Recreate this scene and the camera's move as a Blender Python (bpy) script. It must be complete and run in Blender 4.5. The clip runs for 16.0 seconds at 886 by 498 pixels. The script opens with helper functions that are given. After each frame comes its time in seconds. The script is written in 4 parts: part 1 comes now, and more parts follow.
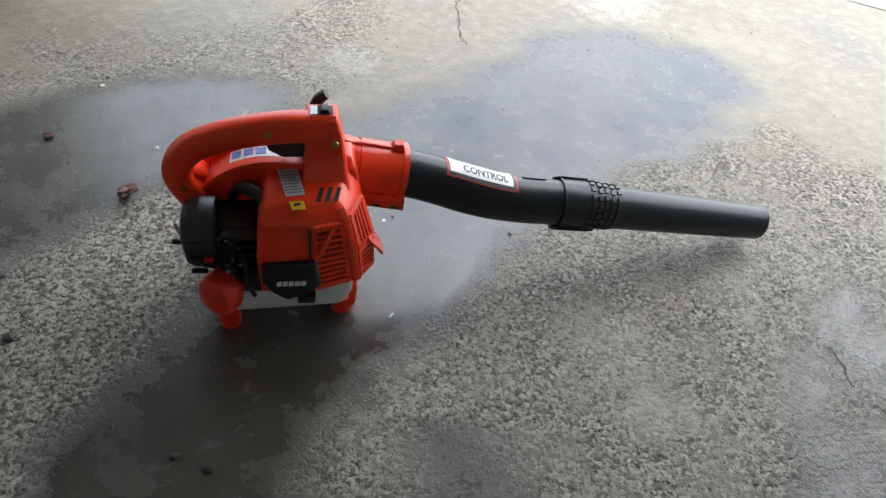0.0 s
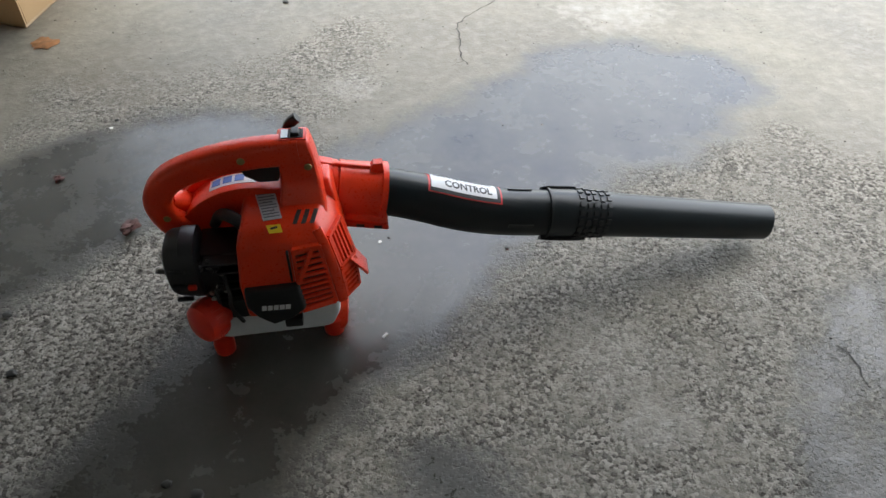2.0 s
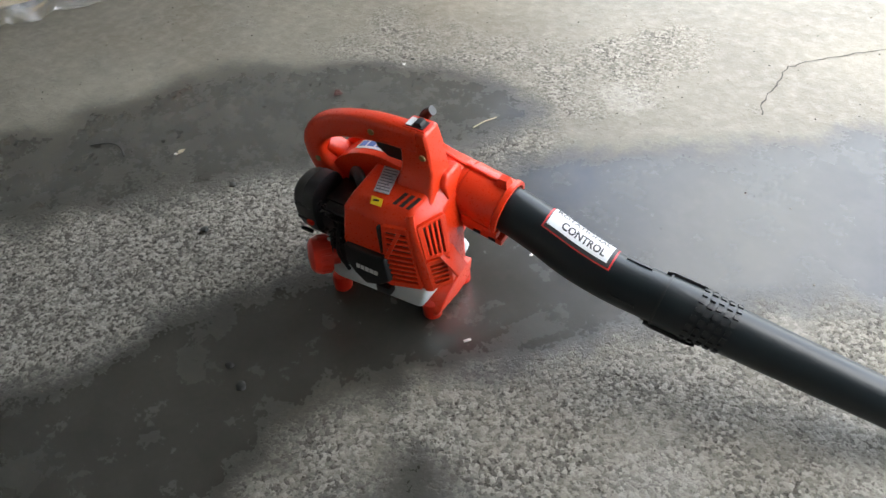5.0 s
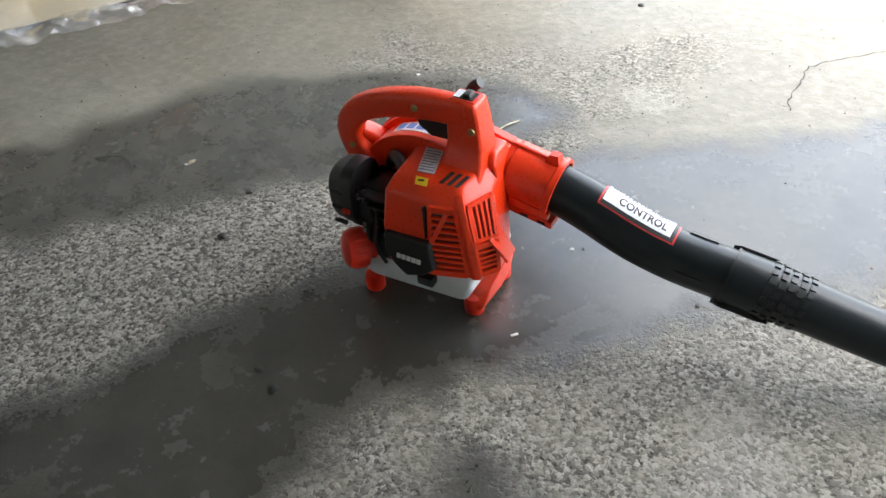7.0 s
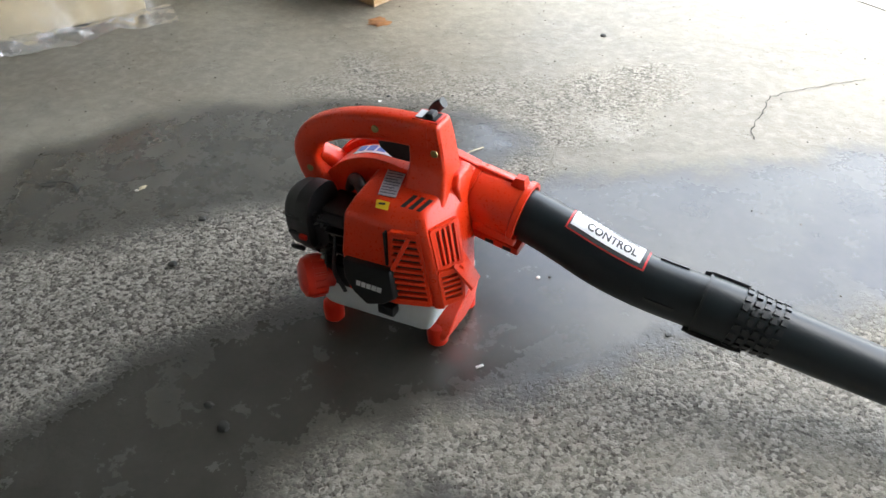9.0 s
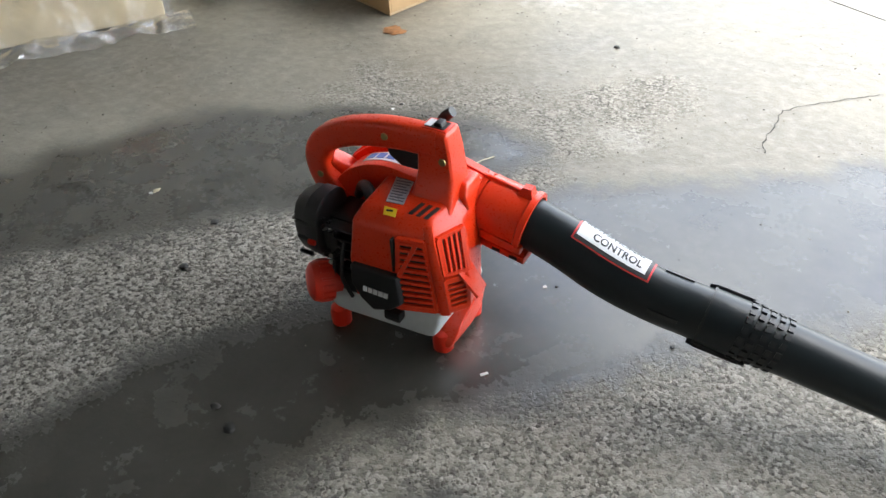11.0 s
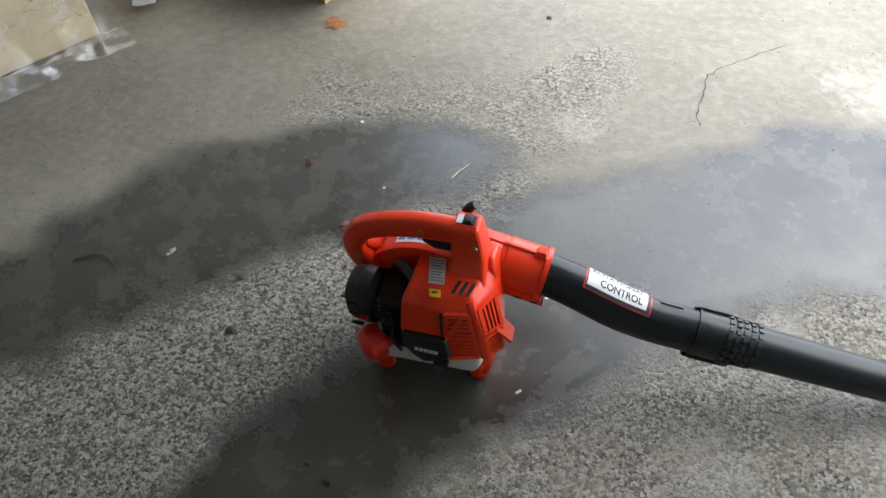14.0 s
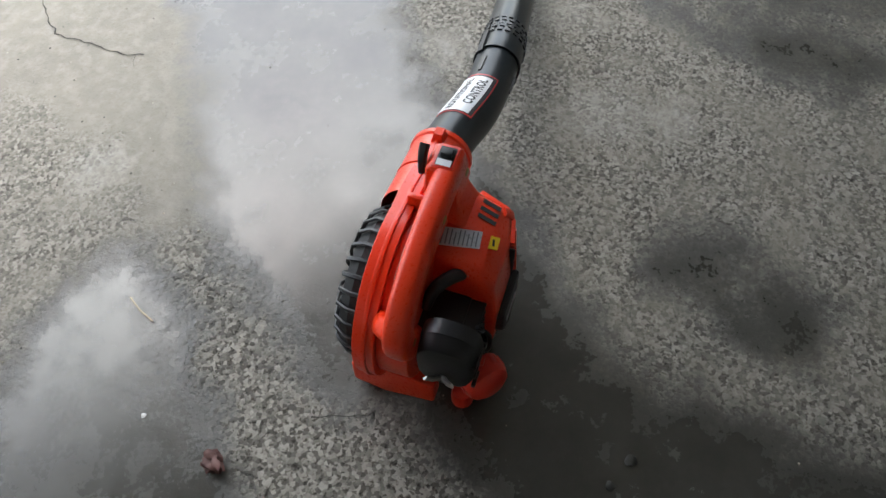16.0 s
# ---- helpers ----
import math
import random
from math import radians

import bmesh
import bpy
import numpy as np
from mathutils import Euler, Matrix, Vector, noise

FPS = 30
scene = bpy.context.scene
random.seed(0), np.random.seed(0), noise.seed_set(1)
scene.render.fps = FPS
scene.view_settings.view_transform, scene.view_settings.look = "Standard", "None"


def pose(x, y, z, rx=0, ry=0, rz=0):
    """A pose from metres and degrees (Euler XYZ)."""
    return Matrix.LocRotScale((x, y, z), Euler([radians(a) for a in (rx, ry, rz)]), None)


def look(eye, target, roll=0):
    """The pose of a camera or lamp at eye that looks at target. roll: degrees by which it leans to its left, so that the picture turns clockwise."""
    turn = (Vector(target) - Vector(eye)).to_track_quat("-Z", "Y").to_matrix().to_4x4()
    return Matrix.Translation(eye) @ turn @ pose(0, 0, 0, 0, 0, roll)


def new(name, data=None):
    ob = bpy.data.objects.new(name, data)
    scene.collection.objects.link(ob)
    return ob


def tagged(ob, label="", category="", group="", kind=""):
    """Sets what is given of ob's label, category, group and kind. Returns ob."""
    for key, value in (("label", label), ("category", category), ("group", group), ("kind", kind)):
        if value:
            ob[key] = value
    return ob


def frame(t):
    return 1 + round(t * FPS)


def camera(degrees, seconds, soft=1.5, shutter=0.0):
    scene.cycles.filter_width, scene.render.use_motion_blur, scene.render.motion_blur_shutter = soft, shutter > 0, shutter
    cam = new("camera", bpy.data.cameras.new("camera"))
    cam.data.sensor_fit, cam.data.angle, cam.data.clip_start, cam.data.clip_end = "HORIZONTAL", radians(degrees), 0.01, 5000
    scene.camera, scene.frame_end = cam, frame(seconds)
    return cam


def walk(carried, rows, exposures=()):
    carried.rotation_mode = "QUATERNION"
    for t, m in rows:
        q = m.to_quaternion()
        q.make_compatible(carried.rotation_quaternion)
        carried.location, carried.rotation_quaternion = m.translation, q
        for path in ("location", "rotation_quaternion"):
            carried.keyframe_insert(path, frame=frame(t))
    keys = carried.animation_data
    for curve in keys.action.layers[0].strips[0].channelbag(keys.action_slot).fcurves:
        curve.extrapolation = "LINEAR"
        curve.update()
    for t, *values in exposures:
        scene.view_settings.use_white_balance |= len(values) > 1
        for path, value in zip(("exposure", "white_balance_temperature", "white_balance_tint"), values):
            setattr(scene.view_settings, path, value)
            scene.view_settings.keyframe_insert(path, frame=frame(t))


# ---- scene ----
cam = camera(58.7, 16.0)

PATH = [
    (0, (-0.013, -0.881, 0.973), (0.273, 0.479, -0.465), 7.3),
    (0.5, (0.049, -0.89, 0.958), (0.181, 0.538, -0.436), -0.2),
    (1, (0.071, -0.883, 0.943), (0.198, 0.536, -0.461), -0.1),
    (1.5, (0.072, -0.89, 0.95), (0.254, 0.502, -0.473), 1.4),
    (2, (0.094, -0.901, 0.959), (0.237, 0.527, -0.434), -0.2),
    (2.5, (0.146, -0.92, 0.956), (0.179, 0.571, -0.376), -2.4),
    (3, (0.279, -0.947, 1.089), (0.033, 0.597, -0.159), -7.1),
    (3.5, (0.321, -0.853, 1.175), (-0.174, 0.576, -0.134), -4.7),
    (4, (0.4, -0.734, 1.192), (-0.24, 0.613, -0.14), -3.7),
    (4.5, (0.576, -0.715, 1.155), (-0.252, 0.374, -0.304), -9.0),
    (5, (0.516, -0.739, 0.998), (-0.309, 0.392, -0.431), -5.6),
    (5.2, (0.449, -0.78, 0.895), (-0.38, 0.409, -0.484), -5.9),
    (7.3, (0.424, -0.818, 0.867), (-0.382, 0.462, -0.441), -4.7),
    (7.5, (0.401, -0.816, 0.845), (-0.386, 0.487, -0.453), -4.4),
    (8, (0.408, -0.805, 0.84), (-0.349, 0.537, -0.435), -2.7),
    (8.5, (0.41, -0.797, 0.838), (-0.349, 0.552, -0.429), -2.9),
    (9, (0.416, -0.794, 0.836), (-0.342, 0.565, -0.419), -2.5),
    (11.5, (0.439, -0.796, 0.846), (-0.36, 0.556, -0.392), -2.2),
    (12, (0.458, -0.782, 0.854), (-0.324, 0.575, -0.39), -2.9),
    (12.5, (0.497, -0.75, 0.945), (-0.477, 0.473, -0.301), -5.2),
    (13, (0.637, -0.718, 1.235), (-0.262, 0.407, -0.152), -3.5),
    (13.5, (0.548, -0.722, 1.271), (-0.184, 0.314, -0.276), -6.0),
    (14, (0.243, -0.799, 1.216), (-0.242, 0.417, -0.296), -5.4),
    (14.5, (-0.068, -0.735, 1.117), (-0.106, 0.527, -0.434), -2.7),
    (15, (-0.31, -0.6, 1.103), (0.32, 0.431, -0.491), 1.4),
    (15.5, (-0.545, -0.439, 1.126), (0.346, 0.224, -0.538), 0.7),
    (16, (-0.573, -0.222, 1.06), (0.446, 0.131, -0.622), -1.0),
]
walk(cam, [(t, look(eye, target, roll)) for t, eye, target, roll in PATH],
     [(0, 2.3), (0.5, 2.2), (1.5, 2.0), (2.5, 2.05), (3.5, 1.95), (4, 1.95), (4.5, 2.05), (5, 2.65), (7.5, 2.85), (9, 2.75), (12, 2.65), (13, 2.6), (14.5, 2.3), (15.5, 2.1), (16, 2.1)])

# ---- light ----
world = bpy.data.worlds.new("sky")
scene.world = world
world.use_nodes = True
wn, wl = world.node_tree.nodes, world.node_tree.links
wn.clear()
SUN_EL, SUN_AZ = 66.0, 55.0
sky = wn.new("ShaderNodeTexSky")
sky.sky_type, sky.sun_disc = "NISHITA", False
sky.sun_elevation, sky.sun_rotation = radians(SUN_EL), radians(SUN_AZ)
sky.dust_density = 2.0
# thin broken cloud: the blue is greyed and brightened where cloud stands
spread = wn.new("ShaderNodeTexCoord")
cloud = wn.new("ShaderNodeTexNoise")
cloud.inputs["Scale"].default_value, cloud.inputs["Detail"].default_value = 4.5, 8
thick = wn.new("ShaderNodeValToRGB")
thick.color_ramp.elements[0].position, thick.color_ramp.elements[1].position = 0.43, 0.6
thick.color_ramp.elements[0].color = (0.08, 0.08, 0.08, 1)
grey = wn.new("ShaderNodeRGBToBW")
white = wn.new("ShaderNodeMix")
white.data_type, white.blend_type = "RGBA", "MULTIPLY"
white.inputs[0].default_value, white.inputs[7].default_value = 1.0, (2.3, 2.36, 2.35, 1)
veil = wn.new("ShaderNodeMix")
veil.data_type = "RGBA"
bg = wn.new("ShaderNodeBackground")
bg.inputs["Strength"].default_value = 0.15
wout = wn.new("ShaderNodeOutputWorld")
wl.new(spread.outputs["Generated"], cloud.inputs["Vector"])
wl.new(cloud.outputs["Fac"], thick.inputs[0])
wl.new(sky.outputs[0], grey.inputs[0])
wl.new(grey.outputs[0], white.inputs[6])
wl.new(thick.outputs[0], veil.inputs[0])
wl.new(sky.outputs[0], veil.inputs[6])
wl.new(white.outputs[2], veil.inputs[7])
wl.new(veil.outputs[2], bg.inputs["Color"])
wl.new(bg.outputs[0], wout.inputs["Surface"])
sun = new("sun", bpy.data.lights.new("sun", "SUN"))
sun.data.energy, sun.data.angle, sun.data.color = 0.25, radians(16), (1, 0.96, 0.9)
az, el = radians(SUN_AZ), radians(SUN_EL)
sun.matrix_world = look((0, 0, 5), Vector((0, 0, 5)) - Vector((math.sin(az) * math.cos(el), math.cos(az) * math.cos(el), math.sin(el))))

# ---- materials ----
def shader(name):
    m = bpy.data.materials.new(name)
    m.use_nodes = True
    nt = m.node_tree
    return m, nt, nt.nodes["Principled BSDF"]


def node(nt, kind, **values):
    n = nt.nodes.new(kind)
    for k, v in values.items():
        n.inputs[k].default_value = v
    return n


def coords(nt):
    return nt.nodes.new("ShaderNodeTexCoord").outputs["Object"]


def noise_node(nt, scale, detail=4.0, rough=0.55):
    n = node(nt, "ShaderNodeTexNoise", Scale=scale, Detail=detail, Roughness=rough)
    nt.links.new(coords(nt), n.inputs["Vector"])
    return n.outputs["Fac"]


def ramp(nt, fac, a, b, ca=(0, 0, 0, 1), cb=(1, 1, 1, 1)):
    r = nt.nodes.new("ShaderNodeValToRGB")
    e = r.color_ramp.elements
    e[0].position, e[1].position, e[0].color, e[1].color = a, b, ca, cb
    nt.links.new(fac, r.inputs[0])
    return r.outputs[0]


def mixc(nt, fac, a, b, mode="MIX"):
    n = nt.nodes.new("ShaderNodeMix")
    n.data_type, n.blend_type = "RGBA", mode
    for sock, v in ((n.inputs[0], fac), (n.inputs[6], a), (n.inputs[7], b)):
        if isinstance(v, (int, float)):
            sock.default_value = v
        elif isinstance(v, tuple):
            sock.default_value = v
        else:
            nt.links.new(v, sock)
    return n.outputs[2]


def calc(nt, op, a, b=0.0, clamp=False):
    n = nt.nodes.new("ShaderNodeMath")
    n.operation, n.use_clamp = op, clamp
    for sock, v in ((n.inputs[0], a), (n.inputs[1], b)):
        if isinstance(v, (int, float)):
            sock.default_value = v
        else:
            nt.links.new(v, sock)
    return n.outputs[0]


def bump(nt, bsdf, height, strength, dist):
    b = node(nt, "ShaderNodeBump", Strength=strength, Distance=dist)
    nt.links.new(height, b.inputs["Height"])
    nt.links.new(b.outputs[0], bsdf.inputs["Normal"])
    return b


def surface(name, color, rough, vary=0.25, scale=30.0, metal=0.0, relief=0.15, grain=220.0, coat=0.0, dust=0.0):
    """A plain material with wear at two scales and a fine relief."""
    m, nt, p = shader(name)
    big, fine = noise_node(nt, scale, 5), noise_node(nt, grain, 3)
    dark = tuple(c * (1 - vary) for c in color) + (1,)
    col = mixc(nt, ramp(nt, big, 0.3, 0.7), dark, (*color, 1))
    if dust:
        col = mixc(nt, calc(nt, "MULTIPLY", ramp(nt, noise_node(nt, scale * 2.3, 6), 0.5, 0.75), dust), col, (0.35, 0.32, 0.28, 1))
    nt.links.new(col, p.inputs["Base Color"])
    r = calc(nt, "MULTIPLY_ADD", fine, 0.25)
    r.node.inputs[2].default_value = rough - 0.12
    nt.links.new(r, p.inputs["Roughness"])
    p.inputs["Metallic"].default_value = metal
    p.inputs["Coat Weight"].default_value = coat
    if relief:
        bump(nt, p, fine, relief, 0.001)
    return m


ORANGE = surface("orange_plastic", (0.8, 0.042, 0.007), 0.3, 0.12, 14, relief=0.02, grain=300)
CAP_RED = surface("red_plastic", (0.72, 0.028, 0.009), 0.34, 0.12, 20, relief=0.05)
BLACK = surface("black_plastic", (0.013, 0.0145, 0.016), 0.42, 0.3, 25, relief=0.1, grain=500)
# black plastic; the teal lean puts some bluish sky reflection into the colour
PIPE = surface("pipe_plastic", (0.008, 0.0135, 0.0165), 0.34, 0.25, 18, relief=0.03, grain=500)
PIPE.node_tree.nodes["Principled BSDF"].inputs["Specular IOR Level"].default_value = 0.38
# near-black for gaps and hollows: their shade is put into the colour
GAP_SHADE = surface("gap_shade", (0.008, 0.008, 0.008), 0.7, 0.3)
ENGINE = surface("engine_black", (0.015, 0.015, 0.016), 0.4, 0.4, 60, metal=0.2, relief=0.3)
BRASS = surface("brass", (0.42, 0.33, 0.14), 0.35, 0.3, 80, metal=0.85, relief=0.2)
METAL = surface("cast_metal", (0.5, 0.48, 0.44), 0.32, 0.4, 80, metal=0.9, relief=0.3)
TANK = surface("tank_plastic", (0.66, 0.7, 0.71), 0.42, 0.15, 20, relief=0.05)
WHITE = surface("white_sticker", (0.75, 0.76, 0.77), 0.35, 0.08, 40, relief=0.02)
SILVER = surface("silver_sticker", (0.55, 0.58, 0.62), 0.3, 0.1, 60, metal=0.3, relief=0.02)
YELLOW = surface("yellow_sticker", (0.85, 0.58, 0.02), 0.4, 0.08, 40, relief=0.02)
BLUE = surface("blue_print", (0.1, 0.2, 0.55), 0.4, 0.1, relief=0)
RED_INK = surface("red_print", (0.65, 0.03, 0.03), 0.4, 0.1, relief=0)
PRINT = surface("grey_print", (0.16, 0.17, 0.2), 0.5, 0.1, relief=0)
INK = surface("black_print", (0.02, 0.02, 0.022), 0.5, 0.1, relief=0)
CARD = surface("cardboard", (0.52, 0.34, 0.17), 0.75, 0.12, 9, relief=0.2, grain=160)
CARD_IN = surface("cardboard_inside", (0.6, 0.44, 0.27), 0.8, 0.1, 9, relief=0.2, grain=160)
TAPE = surface("paper_tape", (0.44, 0.28, 0.13), 0.5, 0.1, 20, relief=0.05)
FOAM = surface("wrapped_carton", (0.8, 0.64, 0.4), 0.6, 0.12, 7, relief=0.2, grain=120)
GREY = surface("grey_casing", (0.075, 0.08, 0.09), 0.55, 0.2, 8, relief=0.2)
BAG = surface("bag_plastic", (0.012, 0.013, 0.014), 0.3, 0.3, 12, relief=0.3, grain=60)
STONE_DARK = surface("dark_debris", (0.035, 0.035, 0.03), 0.7, 0.5, 40, relief=0.5, grain=90)
LEAF = surface("dead_leaf", (0.12, 0.045, 0.035), 0.7, 0.5, 90, relief=0.4)
RUST = surface("rusty_leaf", (0.3, 0.13, 0.04), 0.8, 0.5, 60, relief=0.3)
STRAW = surface("straw", (0.6, 0.52, 0.36), 0.6, 0.2, 80)
CHIP = surface("pale_chip", (0.75, 0.74, 0.7), 0.6, 0.1, 80)
PAINT = surface("wall_paint", (0.62, 0.6, 0.56), 0.8, 0.2, 1.5, relief=0.3, grain=60)
CEIL = surface("ceiling_board", (0.55, 0.53, 0.5), 0.85, 0.2, 1.2, relief=0.2, grain=50)
CRACK = surface("crack_dark", (0.05, 0.045, 0.038), 0.9, 0.4, 60)


def film_material():
    m, nt, p = shader("clear_film")
    nt.nodes.remove(p)
    fine = noise_node(nt, 9, 6, 0.6)
    gloss, clear, mix = nt.nodes.new("ShaderNodeBsdfGlossy"), nt.nodes.new("ShaderNodeBsdfTransparent"), nt.nodes.new("ShaderNodeMixShader")
    gloss.inputs["Roughness"].default_value = 0.12
    clear.inputs["Color"].default_value = (0.93, 0.94, 0.95, 1)
    b = node(nt, "ShaderNodeBump", Strength=0.9, Distance=0.03)
    nt.links.new(fine, b.inputs["Height"])
    nt.links.new(b.outputs[0], gloss.inputs["Normal"])
    lw = node(nt, "ShaderNodeLayerWeight", Blend=0.35)
    nt.links.new(b.outputs[0], lw.inputs["Normal"])
    nt.links.new(calc(nt, "ADD", calc(nt, "MULTIPLY", lw.outputs["Fresnel"], 0.75), 0.05, True), mix.inputs[0])
    nt.links.new(clear.outputs[0], mix.inputs[1])
    nt.links.new(gloss.outputs[0], mix.inputs[2])
    # whitish diffuse blotches put bright highlights into the film's colour
    sheen_white, sheen_mix = nt.nodes.new("ShaderNodeBsdfDiffuse"), nt.nodes.new("ShaderNodeMixShader")
    sheen_white.inputs["Color"].default_value = (0.8, 0.82, 0.84, 1)
    nt.links.new(b.outputs[0], sheen_white.inputs["Normal"])
    nt.links.new(ramp(nt, fine, 0.4, 0.7, (0.0, 0.0, 0.0, 1), (0.14, 0.14, 0.14, 1)), sheen_mix.inputs[0])
    nt.links.new(mix.outputs[0], sheen_mix.inputs[1])
    nt.links.new(sheen_white.outputs[0], sheen_mix.inputs[2])
    nt.links.new(sheen_mix.outputs[0], nt.nodes["Material Output"].inputs["Surface"])
    return m


FILM = film_material()


def concrete_material():
    """Worn concrete: exposed grit where dry, a smooth film of water where wet. The sheet carries the distance to the wet edge."""
    m, nt, p = shader("worn_concrete")
    fields = {}
    for key in ("wet_edge", "wear", "lime"):
        fields[key] = nt.nodes.new("ShaderNodeAttribute")
        fields[key].attribute_name = key
    n0, n1, n2, n3, n4 = noise_node(nt, 4, 5), noise_node(nt, 9, 8, 0.68), noise_node(nt, 34, 6, 0.62), noise_node(nt, 2.2, 6, 0.6), noise_node(nt, 130, 4, 0.6)
    ne = noise_node(nt, 8, 4, 0.5)
    ragged = calc(nt, "ADD", calc(nt, "MULTIPLY", calc(nt, "SUBTRACT", ne, 0.5), 0.16), calc(nt, "MULTIPLY", calc(nt, "SUBTRACT", n2, 0.5), 0.09))
    ragged = calc(nt, "ADD", ragged, calc(nt, "MULTIPLY", calc(nt, "SUBTRACT", n4, 0.5), 0.08))
    d = calc(nt, "ADD", fields["wet_edge"].outputs["Fac"], ragged)
    wet = ramp(nt, calc(nt, "ADD", calc(nt, "MULTIPLY", d, 7.5), 0.5, True), 0.05, 0.9)
    wet.node.color_ramp.interpolation = "EASE"
    still = ramp(nt, calc(nt, "ADD", calc(nt, "MULTIPLY", calc(nt, "ADD", fields["wet_edge"].outputs["Fac"], calc(nt, "MULTIPLY", calc(nt, "SUBTRACT", ne, 0.5), 0.16)), 7.5), 0.5, True), 0.05, 0.85)
    still.node.color_ramp.interpolation = "EASE"
    wearing = ramp(nt, calc(nt, "ADD", fields["wear"].outputs["Fac"], calc(nt, "MULTIPLY", calc(nt, "SUBTRACT", n1, 0.5), 1.3)), 0.3, 0.75)
    stones = node(nt, "ShaderNodeTexVoronoi", Scale=175.0, Randomness=1.0)
    grit = node(nt, "ShaderNodeTexNoise", Scale=330.0, Detail=3.0, Roughness=0.7)
    for v in (stones, grit):
        nt.links.new(coords(nt), v.inputs["Vector"])
    # colour
    dry = mixc(nt, ramp(nt, n3, 0.3, 0.68), (0.13, 0.115, 0.087, 1), (0.25, 0.232, 0.186, 1))
    dry = mixc(nt, calc(nt, "MULTIPLY", ramp(nt, n1, 0.4, 0.65), 0.55), dry, (0.129, 0.119, 0.095, 1))
    dry = mixc(nt, calc(nt, "MULTIPLY", ramp(nt, n2, 0.45, 0.7), 0.45), dry, (0.282, 0.265, 0.222, 1))
    chroma = nt.nodes.new("ShaderNodeSeparateColor")
    nt.links.new(stones.outputs["Color"], chroma.inputs[0])
    speck = mixc(nt, ramp(nt, chroma.outputs[0], 0.08, 0.95), (0.06, 0.055, 0.046, 1), (0.39, 0.365, 0.315, 1))
    dry = mixc(nt, calc(nt, "MULTIPLY", wearing, 0.8), dry, speck)
    pits = ramp(nt, n4, 0.37, 0.46, (0.2, 0.18, 0.15, 1), (1, 1, 1, 1))
    dry = mixc(nt, calc(nt, "ADD", calc(nt, "MULTIPLY", wearing, 0.75), 0.1, True), dry, mixc(nt, 1.0, dry, pits, "MULTIPLY"))
    lime = ramp(nt, calc(nt, "ADD", fields["lime"].outputs["Fac"], calc(nt, "MULTIPLY", calc(nt, "SUBTRACT", n2, 0.5), 1.4)), 0.3, 1.0)
    dry = mixc(nt, calc(nt, "MULTIPLY", lime, 0.4), dry, (0.42, 0.4, 0.36, 1))
    damp = mixc(nt, ramp(nt, n1, 0.3, 0.7), (0.03, 0.029, 0.024, 1), (0.054, 0.052, 0.043, 1))
    damp = mixc(nt, calc(nt, "MULTIPLY", ramp(nt, n2, 0.55, 0.85), 0.25), damp, (0.1, 0.09, 0.076, 1))
    patch = calc(nt, "MULTIPLY", ramp(nt, noise_node(nt, 13, 7, 0.7), 0.5, 0.75), 0.2)
    damp = mixc(nt, patch, damp, (0.115, 0.106, 0.088, 1))
    left_dry = calc(nt, "POWER", calc(nt, "SUBTRACT", 1.0, wet), 1.8)
    nt.links.new(mixc(nt, left_dry, damp, dry), p.inputs["Base Color"])
    # gloss
    film = ramp(nt, n1, 0.3, 0.75, (0.15, 0.15, 0.15, 1), (0.36, 0.36, 0.36, 1))
    bare = mixc(nt, wearing, ramp(nt, n3, 0.35, 0.65, (0.4, 0.4, 0.4, 1), (0.58, 0.58, 0.58, 1)), (0.74, 0.74, 0.74, 1))
    nt.links.new(mixc(nt, wet, bare, film), p.inputs["Roughness"])
    nt.links.new(mixc(nt, wet, (0.24, 0.24, 0.24, 1), (0.7, 0.7, 0.7, 1)), p.inputs["Specular IOR Level"])
    # relief
    height = calc(nt, "ADD", calc(nt, "MULTIPLY", stones.outputs["Distance"], -0.35), calc(nt, "MULTIPLY", grit.outputs["Fac"], 0.5))
    height = calc(nt, "ADD", height, calc(nt, "MULTIPLY", pits, 0.6))
    height = calc(nt, "MULTIPLY", height, calc(nt, "ADD", calc(nt, "MULTIPLY", wearing, 0.9), 0.1))
    height = calc(nt, "ADD", height, calc(nt, "MULTIPLY", n2, 0.6))
    dryness = calc(nt, "SUBTRACT", 1.0, calc(nt, "MULTIPLY", still, 0.94))
    bump(nt, p, calc(nt, "MULTIPLY", height, dryness), 0.8, 0.004)
    return m


def grit_material():
    m, nt, p = shader("loose_grit")
    island = nt.nodes.new("ShaderNodeNewGeometry").outputs["Random Per Island"]
    nt.links.new(ramp(nt, island, 0.2, 0.9, (0.03, 0.026, 0.022, 1), (0.32, 0.28, 0.22, 1)), p.inputs["Base Color"])
    p.inputs["Roughness"].default_value = 0.8
    return m


GRIT = grit_material()
CONCRETE = concrete_material()
LIP = surface("lip_concrete", (0.36, 0.34, 0.3), 0.7, 0.2, 6, relief=0.4, grain=120)
ASPHALT = surface("asphalt", (0.055, 0.058, 0.062), 0.6, 0.3, 4, relief=0.6, grain=140)


# ---- building blocks ----
def part(name, bm, material, parent=None, label="", smooth=35):
    me = bpy.data.meshes.new(name)
    bmesh.ops.recalc_face_normals(bm, faces=bm.faces)
    bm.to_mesh(me)
    bm.free()
    me.materials.append(material)
    if smooth:
        me.shade_smooth()
        me.set_sharp_from_angle(angle=radians(smooth))
    ob = new(name, me)
    if parent:
        ob.parent = parent
    return tagged(ob, label)


